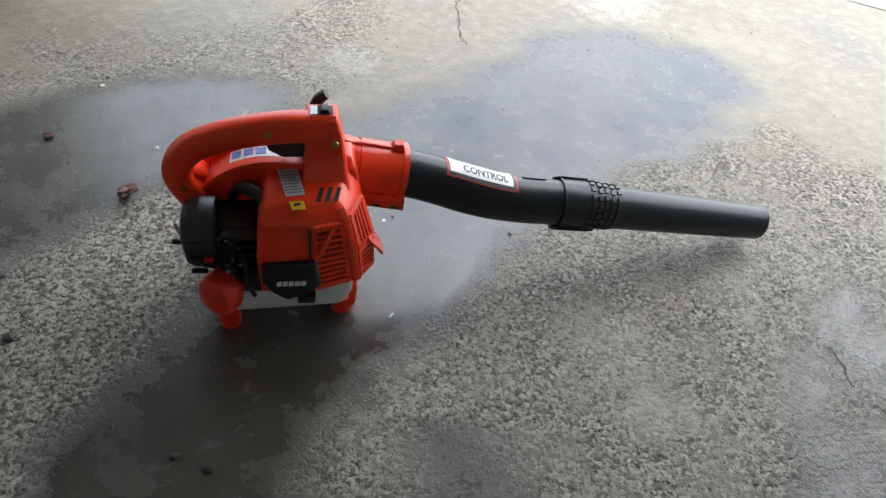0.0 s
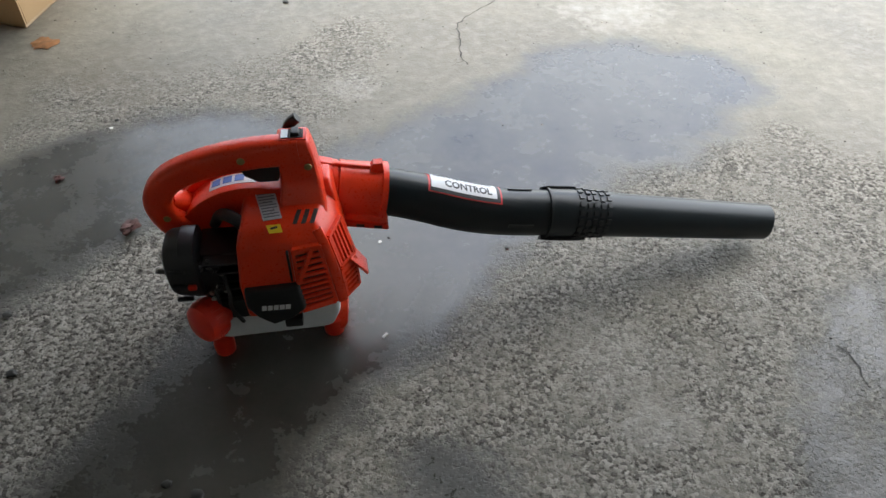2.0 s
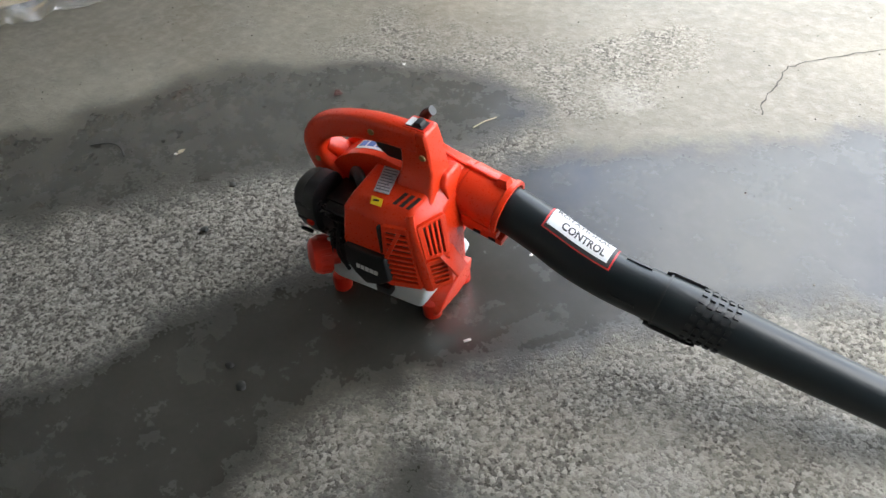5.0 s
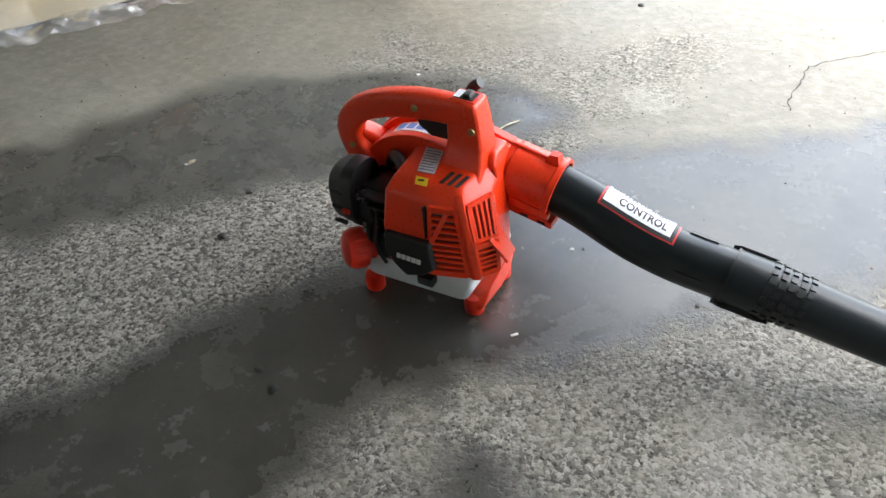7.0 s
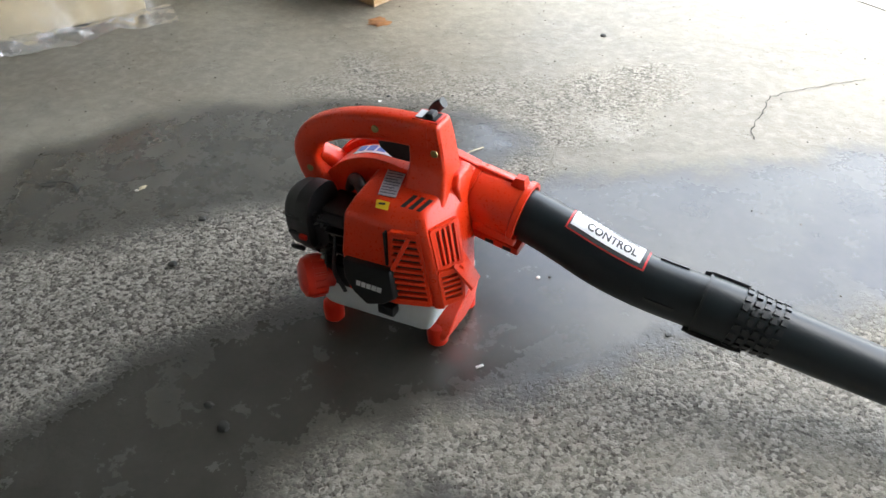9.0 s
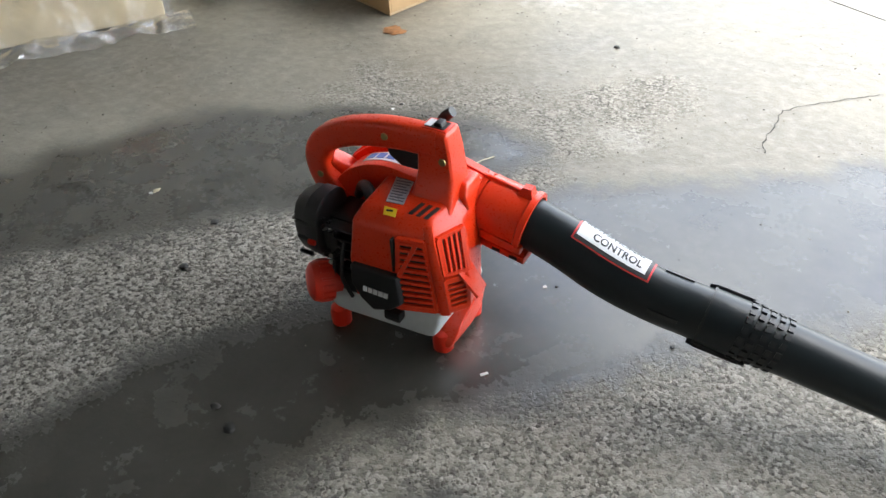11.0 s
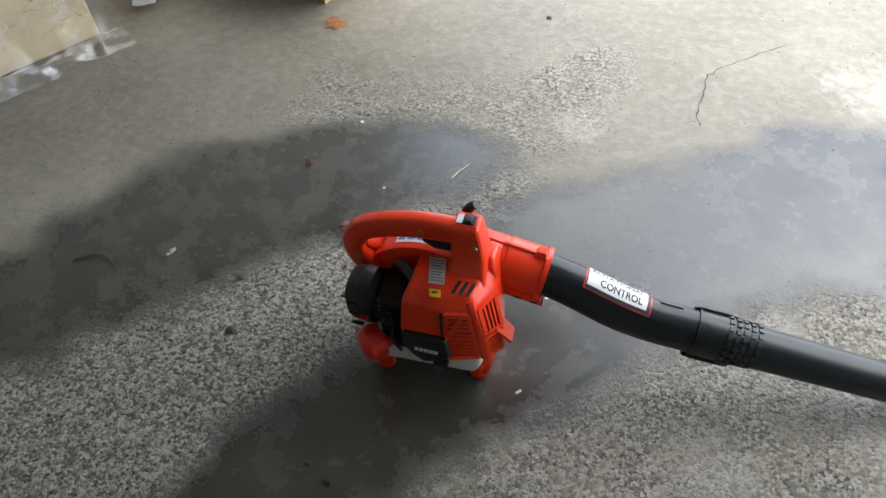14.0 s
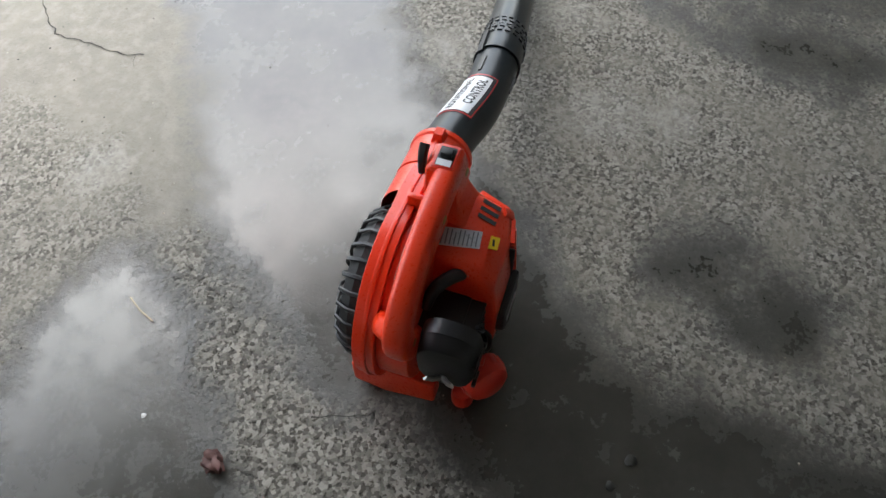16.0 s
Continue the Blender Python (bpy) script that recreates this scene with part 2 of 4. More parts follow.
def thing(name, label, category, place=(0, 0, 0), turn=0, group=""):
    ob = new(name)
    ob.empty_display_size = 0.05
    ob.matrix_world = pose(*place, 0, 0, turn)
    return tagged(ob, label, category, group)


def bevelled(bm, width, segments=2, limit=30):
    if width:
        edges = [e for e in bm.edges if len(e.link_faces) == 2 and e.calc_face_angle(0) > radians(limit)]
        bmesh.ops.bevel(bm, geom=edges, offset=width, segments=segments, profile=0.6, affect="EDGES", clamp_overlap=True)
    return bm


def block(x0, x1, y0, y1, z0, z1, bevel=0.0, segments=2):
    bm = bmesh.new()
    bmesh.ops.create_cube(bm, size=1)
    bmesh.ops.transform(bm, verts=bm.verts, matrix=Matrix.Translation(((x0 + x1) / 2, (y0 + y1) / 2, (z0 + z1) / 2)) @ Matrix.Diagonal((x1 - x0, y1 - y0, z1 - z0, 1)))
    return bevelled(bm, bevel, segments)


def loft(loops, closed_ends=True, bevel=0.0, segments=2, limit=30):
    """Skin over loops of equally many points."""
    bm = bmesh.new()
    rows = [[bm.verts.new(p) for p in loop] for loop in loops]
    n = len(rows[0])
    for a, b in zip(rows, rows[1:]):
        for i in range(n):
            bm.faces.new((a[i], a[(i + 1) % n], b[(i + 1) % n], b[i]))
    if closed_ends:
        bm.faces.new(rows[0][::-1])
        bm.faces.new(rows[-1])
    bmesh.ops.recalc_face_normals(bm, faces=bm.faces)
    return bevelled(bm, bevel, segments, limit)


def smooth_path(points, steps=6):
    """Points along a Catmull-Rom curve through the given ones."""
    pts = [Vector(p) for p in points]
    pts = [2 * pts[0] - pts[1], *pts, 2 * pts[-1] - pts[-2]]
    out = []
    for a, b, c, d in zip(pts, pts[1:], pts[2:], pts[3:]):
        for i in range(steps):
            t = i / steps
            out.append(0.5 * (2 * b + (c - a) * t + (2 * a - 5 * b + 4 * c - d) * t * t + (3 * b - a - 3 * c + d) * t ** 3))
    return out + [pts[-2]]


def section(w, h, n=20, power=2.6):
    """A rounded oblong, w across and h high."""
    out = []
    for i in range(n):
        a = 2 * math.pi * i / n
        c, s = math.cos(a), math.sin(a)
        out.append((w / 2 * math.copysign(abs(c) ** (2 / power), c), h / 2 * math.copysign(abs(s) ** (2 / power), s)))
    return out


def sweep(path, sizes, side=(0, 1, 0), n=20, power=2.6, ends=True):
    """A bar along the path; sizes gives (across, high) at its points."""
    path = [Vector(p) for p in path]
    loops = []
    for i, p in enumerate(path):
        t = (path[min(i + 1, len(path) - 1)] - path[max(i - 1, 0)]).normalized()
        s = Vector(side)
        s = (s - s.dot(t) * t).normalized()
        u = s.cross(t)
        f = i / (len(path) - 1) * (len(sizes) - 1)
        k = min(int(f), len(sizes) - 2) if len(sizes) > 1 else 0
        g = f - k
        a, b = sizes[k], sizes[min(k + 1, len(sizes) - 1)]
        w, h = a[0] + (b[0] - a[0]) * g, a[1] + (b[1] - a[1]) * g
        loops.append([p + s * x + u * y for x, y in section(w, h, n, power)])
    return loft(loops, ends)


def turned(profile, base, axis, n=32, cap=True):
    """A lathe shape: (distance along the axis, radius) pairs."""
    axis = Vector(axis).normalized()
    side = axis.orthogonal().normalized()
    up = axis.cross(side)
    loops = [[Vector(base) + axis * d + (side * math.cos(2 * math.pi * i / n) + up * math.sin(2 * math.pi * i / n)) * max(r, 0.0004) for i in range(n)] for d, r in profile]
    return loft(loops, cap)


def prism(outline, y0, y1, bevel=0.0, segments=3):
    """An outline in x and z, drawn out along y."""
    return loft([[(x, y0, z) for x, z in outline], [(x, y1, z) for x, z in outline]], True, bevel, segments)


def bar_on(a, b, normal, width, depth, lift=0.0):
    """A small straight bar from a to b on a surface with that normal."""
    a, b, n = Vector(a), Vector(b), Vector(normal).normalized()
    t = (b - a).normalized()
    s = n.cross(t).normalized() * width / 2
    lo, hi = n * lift, n * (lift + depth)
    return loft([[a - s + lo, a + s + lo, a + s * 0.8 + hi, a - s * 0.8 + hi], [b - s + lo, b + s + lo, b + s * 0.8 + hi, b - s * 0.8 + hi]])


def mixed(q, u, v):
    """The point of a four-cornered patch (tl, tr, br, bl) at u across and v down."""
    q = [Vector(p) for p in q]
    return (q[0] * (1 - u) + q[1] * u) * (1 - v) + (q[3] * (1 - u) + q[2] * u) * v


def patch_normal(q):
    q = [Vector(p) for p in q]
    return ((q[1] - q[0]).cross(q[3] - q[0])).normalized() * -1


def plate(q, depth, lift=0.0):
    n = patch_normal(q)
    lo = [Vector(p) + n * lift for p in q]
    return loft([lo, [p + n * depth for p in lo]])


def crumpled(size, seed, sub=3, amount=0.35, flat=0.6):
    """A torn, crumpled lump."""
    bm = bmesh.new()
    bmesh.ops.create_icosphere(bm, subdivisions=sub, radius=size)
    off = Vector((seed * 3.1, seed * 1.7, seed))
    for v in bm.verts:
        f = noise.noise(v.co / size * 1.3 + off) + 0.6 * noise.noise(v.co / size * 3.1 + off)
        v.co *= 1 + amount * 2 * f
        v.co.z *= flat
    low = min(v.co.z for v in bm.verts)
    for v in bm.verts:
        v.co.z -= low
    return bm


# ---- the garage: its front runs along ALONG, and OUT points to the street ----
OUT, ALONG = Vector((0.51, 0.86, 0)).normalized(), Vector((0.86, -0.51, 0)).normalized()
JOINT, KERB = 1.512, 1.725


def garage(s, n, z=0.0):
    return ALONG * s + OUT * n + Vector((0, 0, z))


def slab(name, s0, s1, n0, n1, z0, z1, material, label, bevel=0.0, category=""):
    bm = loft([[garage(s, n, z) for s, n in ((s0, n0), (s1, n0), (s1, n1), (s0, n1))] for z in (z0, z1)], True, bevel)
    return tagged(part(name, bm, material, None, label), label, category or name.split("_")[0], kind="structure")


def inside(poly, x, y):
    hit = False
    for (ax, ay), (bx, by) in zip(poly, poly[1:] + poly[:1]):
        if (ay > y) != (by > y) and x < (bx - ax) * (y - ay) / (by - ay) + ax:
            hit = not hit
    return hit


def signed(poly, x, y):
    """Distance to the outline, positive inside."""
    best = 9.0
    for (ax, ay), (bx, by) in zip(poly, poly[1:] + poly[:1]):
        ex, ey = bx - ax, by - ay
        f = max(0.0, min(1.0, ((x - ax) * ex + (y - ay) * ey) / (ex * ex + ey * ey + 1e-9)))
        best = min(best, math.hypot(x - ax - f * ex, y - ay - f * ey))
    return best if inside(poly, x, y) else -best


POOL_LEFT = [(-1.6, -0.55), (-1.2, -0.2), (-1.03, -0.05), (-1.0, 0.03), (-0.894, 0.18), (-0.864, 0.3), (-0.75, 0.37), (-0.594, 0.45), (-0.463, 0.524), (-0.36, 0.56), (-0.216, 0.555), (-0.113, 0.526), (-0.077, 0.44), (-0.123, 0.37),
             (-0.2, 0.29), (-0.317, 0.215), (-0.365, 0.148), (-0.413, 0.115), (-0.49, 0.04), (-0.54, -0.02), (-0.6, -0.08), (-0.66, -0.145), (-0.73, -0.2), (-0.8, -0.29), (-0.88, -0.36), (-1.1, -0.6), (-1.6, -1.0)]
POOL_MAIN = [(-0.62, -0.95), (-0.5, -0.55), (-0.43, -0.43), (-0.38, -0.33), (-0.315, -0.21), (-0.25, -0.12), (-0.21, -0.05), (-0.215, 0.09), (-0.158, 0.182), (-0.086, 0.277), (-0.035, 0.355), (0.121, 0.448), (0.264, 0.521), (0.409, 0.622), (0.5, 0.72), (0.7, 0.74), (0.92, 0.66),
             (0.95, 0.5), (0.86, 0.44), (0.69, 0.29), (0.526, 0.242), (0.41, 0.16), (0.322, 0.061), (0.284, 0.023), (0.218, -0.045), (0.149, -0.105), (0.1, -0.165), (0.03, -0.225), (-0.035, -0.3), (-0.066, -0.38), (-0.075, -0.5), (-0.1, -0.7)]
POOL_FRONT = [(0.053, -0.396), (0.124, -0.294), (0.213, -0.335), (0.272, -0.43), (0.226, -0.494), (0.17, -0.6), (0.02, -0.6)]
POOL_RIGHT = [(0.52, -0.6), (0.58, -0.44), (0.64, -0.36), (0.72, -0.2), (0.78, -0.12), (0.9, -0.05), (1.2, 0.0), (1.4, -0.5), (0.9, -0.8)]
POOLS = (POOL_LEFT, POOL_MAIN, POOL_FRONT, POOL_RIGHT)


# pale lime bloom: x, y and reach
LIME = ((0.7, 0.87, 0.16), (0.67, -0.05, 0.13), (0.62, 0.02, 0.08), (0.43, -0.18, 0.14), (0.46, -0.3, 0.1), (0.74, 0.9, 0.2), (0.62, 0.92, 0.1), (-0.38, 1.3, 0.2), (0.05, 0.62, 0.1), (0.5, 0.14, 0.12))


def wet_at(x, y):
    """Depth inside the nearest wet patch; the film thins out towards the street and on the right-hand patch."""
    left, main, front, right = (signed(q, x, y) for q in POOLS)
    return max(min(left - 0.012, 0.035), min(main, 0.16 - 0.28 * max(0.0, y - 0.3)), min(front - 0.025, 0.015), min(right - 0.04, -0.005))


def wear_at(x, y):
    """How far the cement skin has worn off the aggregate."""
    front_left = signed([(-0.8, -0.3), (-0.55, 0.0), (-0.3, 0.22), (-0.1, 0.34), (-0.12, 0.2), (-0.22, 0.0), (-0.3, -0.2), (-0.5, -0.9), (-1.3, -0.9)], x, y)
    front_right = signed([(-0.12, -0.42), (0.0, -0.27), (0.15, -0.12), (0.28, 0.02), (0.5, 0.22), (0.9, 0.32), (1.4, 0.0), (1.2, -0.8), (-0.12, -0.9)], x, y)
    ridge = signed([(-0.2, 0.3), (0.02, 0.62), (0.12, 0.85), (0.02, 0.9), (-0.2, 0.66), (-0.6, 0.62), (-0.6, 0.5), (-0.1, 0.55)], x, y)
    f = max(0.95 if front_left > 0 else 0.95 + 5 * front_left, 0.6 if front_right > 0 else 0.6 + 4 * front_right, 0.55 if ridge > 0 else 0.55 + 3 * ridge)
    return max(f, 0.18)


def floor_sheet():
    s0, s1, n0, n1, step = -2.3, 3.3, -3.6, JOINT - 0.004, 0.025
    ns, nn = int((s1 - s0) / step), int((n1 - n0) / step)
    verts, wet, wear, lime = [], [], [], []
    for j in range(nn + 1):
        for i in range(ns + 1):
            p = garage(s0 + (s1 - s0) * i / ns, n0 + (n1 - n0) * j / nn)
            verts.append(p)
            near = -1.6 < p.x < 1.6 and -1.1 < p.y < 1.6
            wet.append(wet_at(p.x, p.y) if near else -0.6)
            wear.append(wear_at(p.x, p.y) if near else 0.25)
            lime.append(max(max(0.0, 1 - math.hypot(p.x - x, p.y - y) / r) for x, y, r in LIME))
    w = ns + 1
    faces = [(j * w + i, j * w + i + 1, (j + 1) * w + i + 1, (j + 1) * w + i) for j in range(nn) for i in range(ns)]
    me = bpy.data.meshes.new("floor")
    me.from_pydata(verts, [], faces)
    for key, values in (("wet_edge", wet), ("wear", wear), ("lime", lime)):
        me.attributes.new(key, "FLOAT", "POINT").data.foreach_set("value", values)
    me.materials.append(CONCRETE)
    return tagged(new("floor", me), "worn grey concrete garage floor with wet patches and exposed aggregate", "floor", kind="structure")


floor_sheet()
slab("trim_threshold", -2.6, 3.6, JOINT + 0.004, KERB, -0.12, 0.0, LIP, "pale concrete threshold lip along the garage opening", 0.006, "threshold")
slab("trim_joint", -2.6, 3.6, JOINT - 0.02, JOINT + 0.02, -0.1, -0.014, CRACK, "dark joint between floor slab and threshold", 0, "joint")
bm = bmesh.new()
R = 300.0
vs = [bm.verts.new(garage(s, n, -0.03)) for s, n in ((-R, -R), (R, -R), (R, R), (-R, R))]
bm.faces.new(vs)
tagged(part("ground", bm, ASPHALT, None, "", 0), "blue-grey asphalt driveway outside the garage", "asphalt", kind="structure")
# the ground sheet lies under the floor slab; unseen walls and ceiling close the garage and bounce its light
slab("wall_back", -2.5, 3.5, -3.8, -3.6, -0.02, 2.6, PAINT, "plain dull garage back wall, out of view")
slab("wall_left", -2.5, -2.3, -3.6, 1.295, -0.02, 2.6, PAINT, "plain dull garage side wall, out of view")
slab("wall_right", 3.3, 3.5, -3.6, 1.295, -0.02, 2.6, PAINT, "plain dull garage side wall, out of view")
# unseen door surround: its edges are placed to shape daylight and floor reflections
slab("wall_front_left", -2.5, -2.2, 1.3, 1.46, -0.02, 2.6, PAINT, "unseen wall beside the open door, added to bound the daylight")
slab("wall_front_right", 2.5, 3.5, 1.3, 1.46, -0.02, 2.6, PAINT, "unseen wall beside the open door, added to bound the daylight")
slab("wall_header", -2.2, 2.5, 1.3, 1.46, 2.12, 2.6, PAINT, "unseen header wall above the open garage door, set to limit the sky light")
slab("ceiling", -2.5, 3.5, -3.8, 1.46, 2.605, 2.7, CEIL, "dull boarded garage ceiling, out of view")


# ---- leaf blower ----
blower = thing("leaf_blower", "orange handheld petrol leaf blower with black pipe standing on wet concrete", "leaf blower")

# fan housing: a spiral casing with its outlet towards the pipe
AX, AZ = -0.095, 0.15


def spiral_at(i, n=44, inset=0.0):
    """A point of the casing's rim; i runs from the outlet round to its underside."""
    a = radians(72 + 300 * i / (n - 1))
    r = 0.128 - 0.017 * i / (n - 1) - inset
    return AX + r * math.cos(a), AZ + r * math.sin(a)


def casing(inset):
    k = inset * 0.8
    return [spiral_at(i, 44, inset) for i in range(44)] + [(-0.015, 0.165 + k), (0.022, 0.172 + k), (0.026, 0.258 - k), (-0.02, 0.271 - k)]


housing = part("fan_housing", prism(casing(0.0), -0.004, 0.024, 0.008, 4), ORANGE, blower)
part("recess", prism(casing(0.009), -0.046, -0.004, 0.006, 3), ORANGE, housing)
part("rim", prism([(AX + (x - AX) * 1.022, AZ + (z - AZ) * 1.022) for x, z in casing(0.0)], 0.006, 0.012, 0.002, 2), ORANGE, housing)
part("bracket", block(-0.047, -0.038, -0.022, 0.006, 0.262, 0.289, 0.003), ORANGE, housing)
# solid near-black dome: its colour paints the shade between the slats
guard = part("fan_guard", turned([(0, 0.1), (0.018, 0.1), (0.032, 0.09), (0.038, 0.07), (0.04, 0.001)], (AX, 0.022, AZ), (0, 1, 0), 40), GAP_SHADE, blower, "black slotted fan guard")
for i in range(30):
    a = 2 * math.pi * i / 30
    c, s = math.cos(a), math.sin(a)
    pts = [(AX + r * c, 0.022 + d, AZ + r * s) for d, r in ((0.0, 0.103), (0.02, 0.103), (0.036, 0.092), (0.042, 0.07), (0.044, 0.03))]
    part("slat", sweep(pts, [(0.006, 0.004)], (-s, 0, c), 6), BLACK, guard)
part("hub", turned([(0, 0.035), (0.006, 0.033), (0.008, 0.001)], (AX, 0.06, AZ), (0, 1, 0), 24), BLACK, guard)

# outlet collar, tilted down with the pipe
PY, PZ, FALL = 0.010, 0.219, -0.2


def collar_z(x):
    return PZ + FALL * x


collar = part("outlet_collar", turned([(-0.03, 0.041), (0.026, 0.0415), (0.0265, 0.0395), (0.029, 0.0395), (0.0295, 0.0425), (0.033, 0.042), (0.09, 0.0425), (0.092, 0.045), (0.1, 0.045), (0.1005, 0.0395), (0.06, 0.038)], (0, PY, PZ), (1, 0, FALL), 48, False), ORANGE, blower)
part("latch_boss", loft([[(x, PY + y * k, collar_z(0.09) + 0.041 + z) for x, y, z in ((0.076, -0.009, 0), (0.099, -0.009, 0), (0.099, 0.009, 0), (0.076, 0.009, 0))] for k, z in ((1, 0), (1, 0.004))] + [[(x, PY + y, collar_z(0.09) + 0.056) for x, y in ((0.084, -0.006), (0.097, -0.006), (0.097, 0.006), (0.084, 0.006))]], True, 0.003, 3), ORANGE, collar)
for name, y0, y1, dz in (("lower_rib", -0.03, 0.006, -0.044), ("seam_rib", -0.003, 0.003, 0.0435)):
    part(name, loft([[(x, PY + y, collar_z(x) + dz + e) for y, e in ((y0, -0.007), (y1, -0.007), (y1, 0.004), (y0, 0.004))] for x in ((0.03, 0.1) if dz < 0 else (-0.01, 0.092))], True, 0.0025), ORANGE, collar)
part("side_rib", loft([[(x, PY + y, collar_z(x) + z) for y, z in ((-0.044, -0.026), (-0.03, -0.026), (-0.03, -0.014), (-0.042, -0.014))] for x in (0.037, 0.099)], True, 0.003), ORANGE, collar)
# dark plates on the rib paint the shade of two notches
for x in (0.052, 0.078):
    part("rib_notch_shade", loft([[(x + dx, PY - 0.0302 - d, collar_z(x) - 0.049 + z) for dx, z in ((0, 0), (0.012, -0.002), (0.012, 0.004), (0, 0.005))] for d in (0, 0.0008)]), GAP_SHADE, collar, "dark plate painted as the shade of a notch in the collar rib")
lug = part("screw_lug", loft([[(x0, y0, z), (x1, y0, z), (x1, 0.0, z), (x0, 0.0, z)] for x0, x1, y0, z in ((0.002, 0.03, -0.046, 0.232), (0.0, 0.026, -0.047, 0.254), (0.004, 0.022, -0.036, 0.268))], True, 0.005, 3, 20), ORANGE, housing)
part("screw", turned([(0, 0.0058), (0.002, 0.0052), (0.0025, 0.001)], (0.013, -0.046, 0.2465), (0.15, -1, 0.1), 14), METAL, housing, "small steel screw")

# handle: a loop from the switch head back and down to the housing
HY = -0.041
hp = smooth_path([(-0.012, HY, 0.3255), (-0.07, HY, 0.3235), (-0.12, HY, 0.316), (-0.162, HY, 0.3035), (-0.194, HY, 0.286), (-0.212, HY, 0.26), (-0.21, HY, 0.232), (-0.195, HY, 0.205), (-0.176, HY + 0.004, 0.178)], 5)
handle = part("handle", sweep(hp, [(0.031, 0.042), (0.031, 0.042), (0.031, 0.04), (0.031, 0.039), (0.032, 0.039), (0.034, 0.04), (0.036, 0.044)], (0, 1, 0), 28, 3.4), ORANGE, blower)
part("handle_post", loft([[(x0, y0, z), (x1, y0, z), (x1, y1, z), (x0, y1, z)] for x0, x1, y0, y1, z in
     ((-0.056, 0.02, -0.088, -0.008, 0.225), (-0.046, 0.016, -0.068, -0.01, 0.252), (-0.042, 0.012, -0.056, -0.012, 0.28), (-0.041, 0.008, -0.055, -0.014, 0.315), (-0.04, 0.002, -0.054, -0.016, 0.345))], True, 0.007, 3, 20), ORANGE, blower)
part("gusset", sweep(smooth_path([(-0.205, HY + 0.008, 0.246), (-0.19, -0.018, 0.226), (-0.172, -0.012, 0.205)], 4), [(0.03, 0.03), (0.036, 0.034), (0.036, 0.04)], (0, 1, 0), 18), ORANGE, handle)
part("grip_web", loft([[(-0.075, -0.047, z), (-0.03, -0.047, z), (-0.03, -0.02, z), (-0.075, -0.02, z)] for z in (0.302, 0.318)], True, 0.005), ORANGE, handle)
part("trigger", loft([[(x0, -0.046, z), (x1, -0.046, z), (x1, -0.026, z), (x0, -0.026, z)] for x0, x1, z in ((-0.072, -0.045, 0.276), (-0.09, -0.042, 0.288), (-0.096, -0.042, 0.306))], True, 0.003), BLACK, handle, "black throttle trigger")
for x, z in ((-0.088, 0.322), (-0.002, 0.306), (-0.204, 0.232)):
    part("screw", turned([(0, 0.0055), (0.0015, 0.005), (0.002, 0.001)], (x, HY - 0.0153, z), (0, -1, 0), 12), BRASS, handle, "small brass screw")
switch = part("switch_plate", block(-0.036, 0.0, -0.049, -0.023, 0.342, 0.3468, 0.0015), CAP_RED, blower, "red ignition switch plate with black rocker")
# raised dark slab paints the shade of the rocker's well
part("well", block(-0.032, -0.004, -0.046, -0.026, 0.3455, 0.3476, 0.0006), GAP_SHADE, switch)
part("rocker", loft([[(-0.021 + d, -0.043, z), (-0.008 - d, -0.043, z), (-0.008 - d, -0.029, z), (-0.021 + d, -0.029, z)] for d, z in ((0, 0.347), (0.002, 0.353))], True, 0.001), BLACK, switch)
part("mark", block(-0.033, -0.024, -0.045, -0.027, 0.347, 0.3482), WHITE, switch, "white switch mark")
part("throttle_lever", sweep(smooth_path([(-0.03, -0.01, 0.325), (-0.026, -0.009, 0.338), (-0.02, -0.008, 0.347), (-0.012, -0.008, 0.353)], 4), [(0.009, 0.016), (0.011, 0.016), (0.013, 0.014)], (0, 1, 0), 12), BLACK, switch, "black throttle lock lever")

# engine cover
OUTLINES = (
    (0.096, ((-0.110, -0.130), (-0.038, -0.131), (0.028, -0.110), (0.05, -0.082), (0.036, -0.02), (-0.110, -0.02))),
    (0.165, ((-0.112, -0.132), (-0.038, -0.131), (0.022, -0.116), (0.048, -0.082), (0.036, -0.02), (-0.112, -0.02))),
    (0.228, ((-0.106, -0.124), (-0.036, -0.125), (0.010, -0.115), (0.030, -0.064), (0.032, -0.02), (-0.106, -0.02))),
    (0.247, ((-0.096, -0.106), (-0.036, -0.107), (0.000, -0.098), (0.014, -0.056), (0.018, -0.02), (-0.096, -0.02))),
)


def lid_z(y):
    """Height of the cover's top, which rises towards the handle."""
    return 0.2465 + 0.13 * (y + 0.106)


cover = part("engine_cover", loft([[(x, y, z if z < 0.24 else lid_z(y)) for x, y in o] for z, o in OUTLINES], True, 0.007, 3, 18), ORANGE, blower)


def on_cover(side, u, z):
    """A point of the cover's skin: side names the outline's edge, u runs along it."""
    for (z0, lo), (z1, hi) in zip(OUTLINES, OUTLINES[1:]):
        if z <= z1:
            break
    f = (z - z0) / (z1 - z0)
    a = Vector(lo[side]).lerp(Vector(lo[side + 1]), u).lerp(Vector(hi[side]).lerp(Vector(hi[side + 1]), u), f)
    return Vector((a.x, a.y, z))


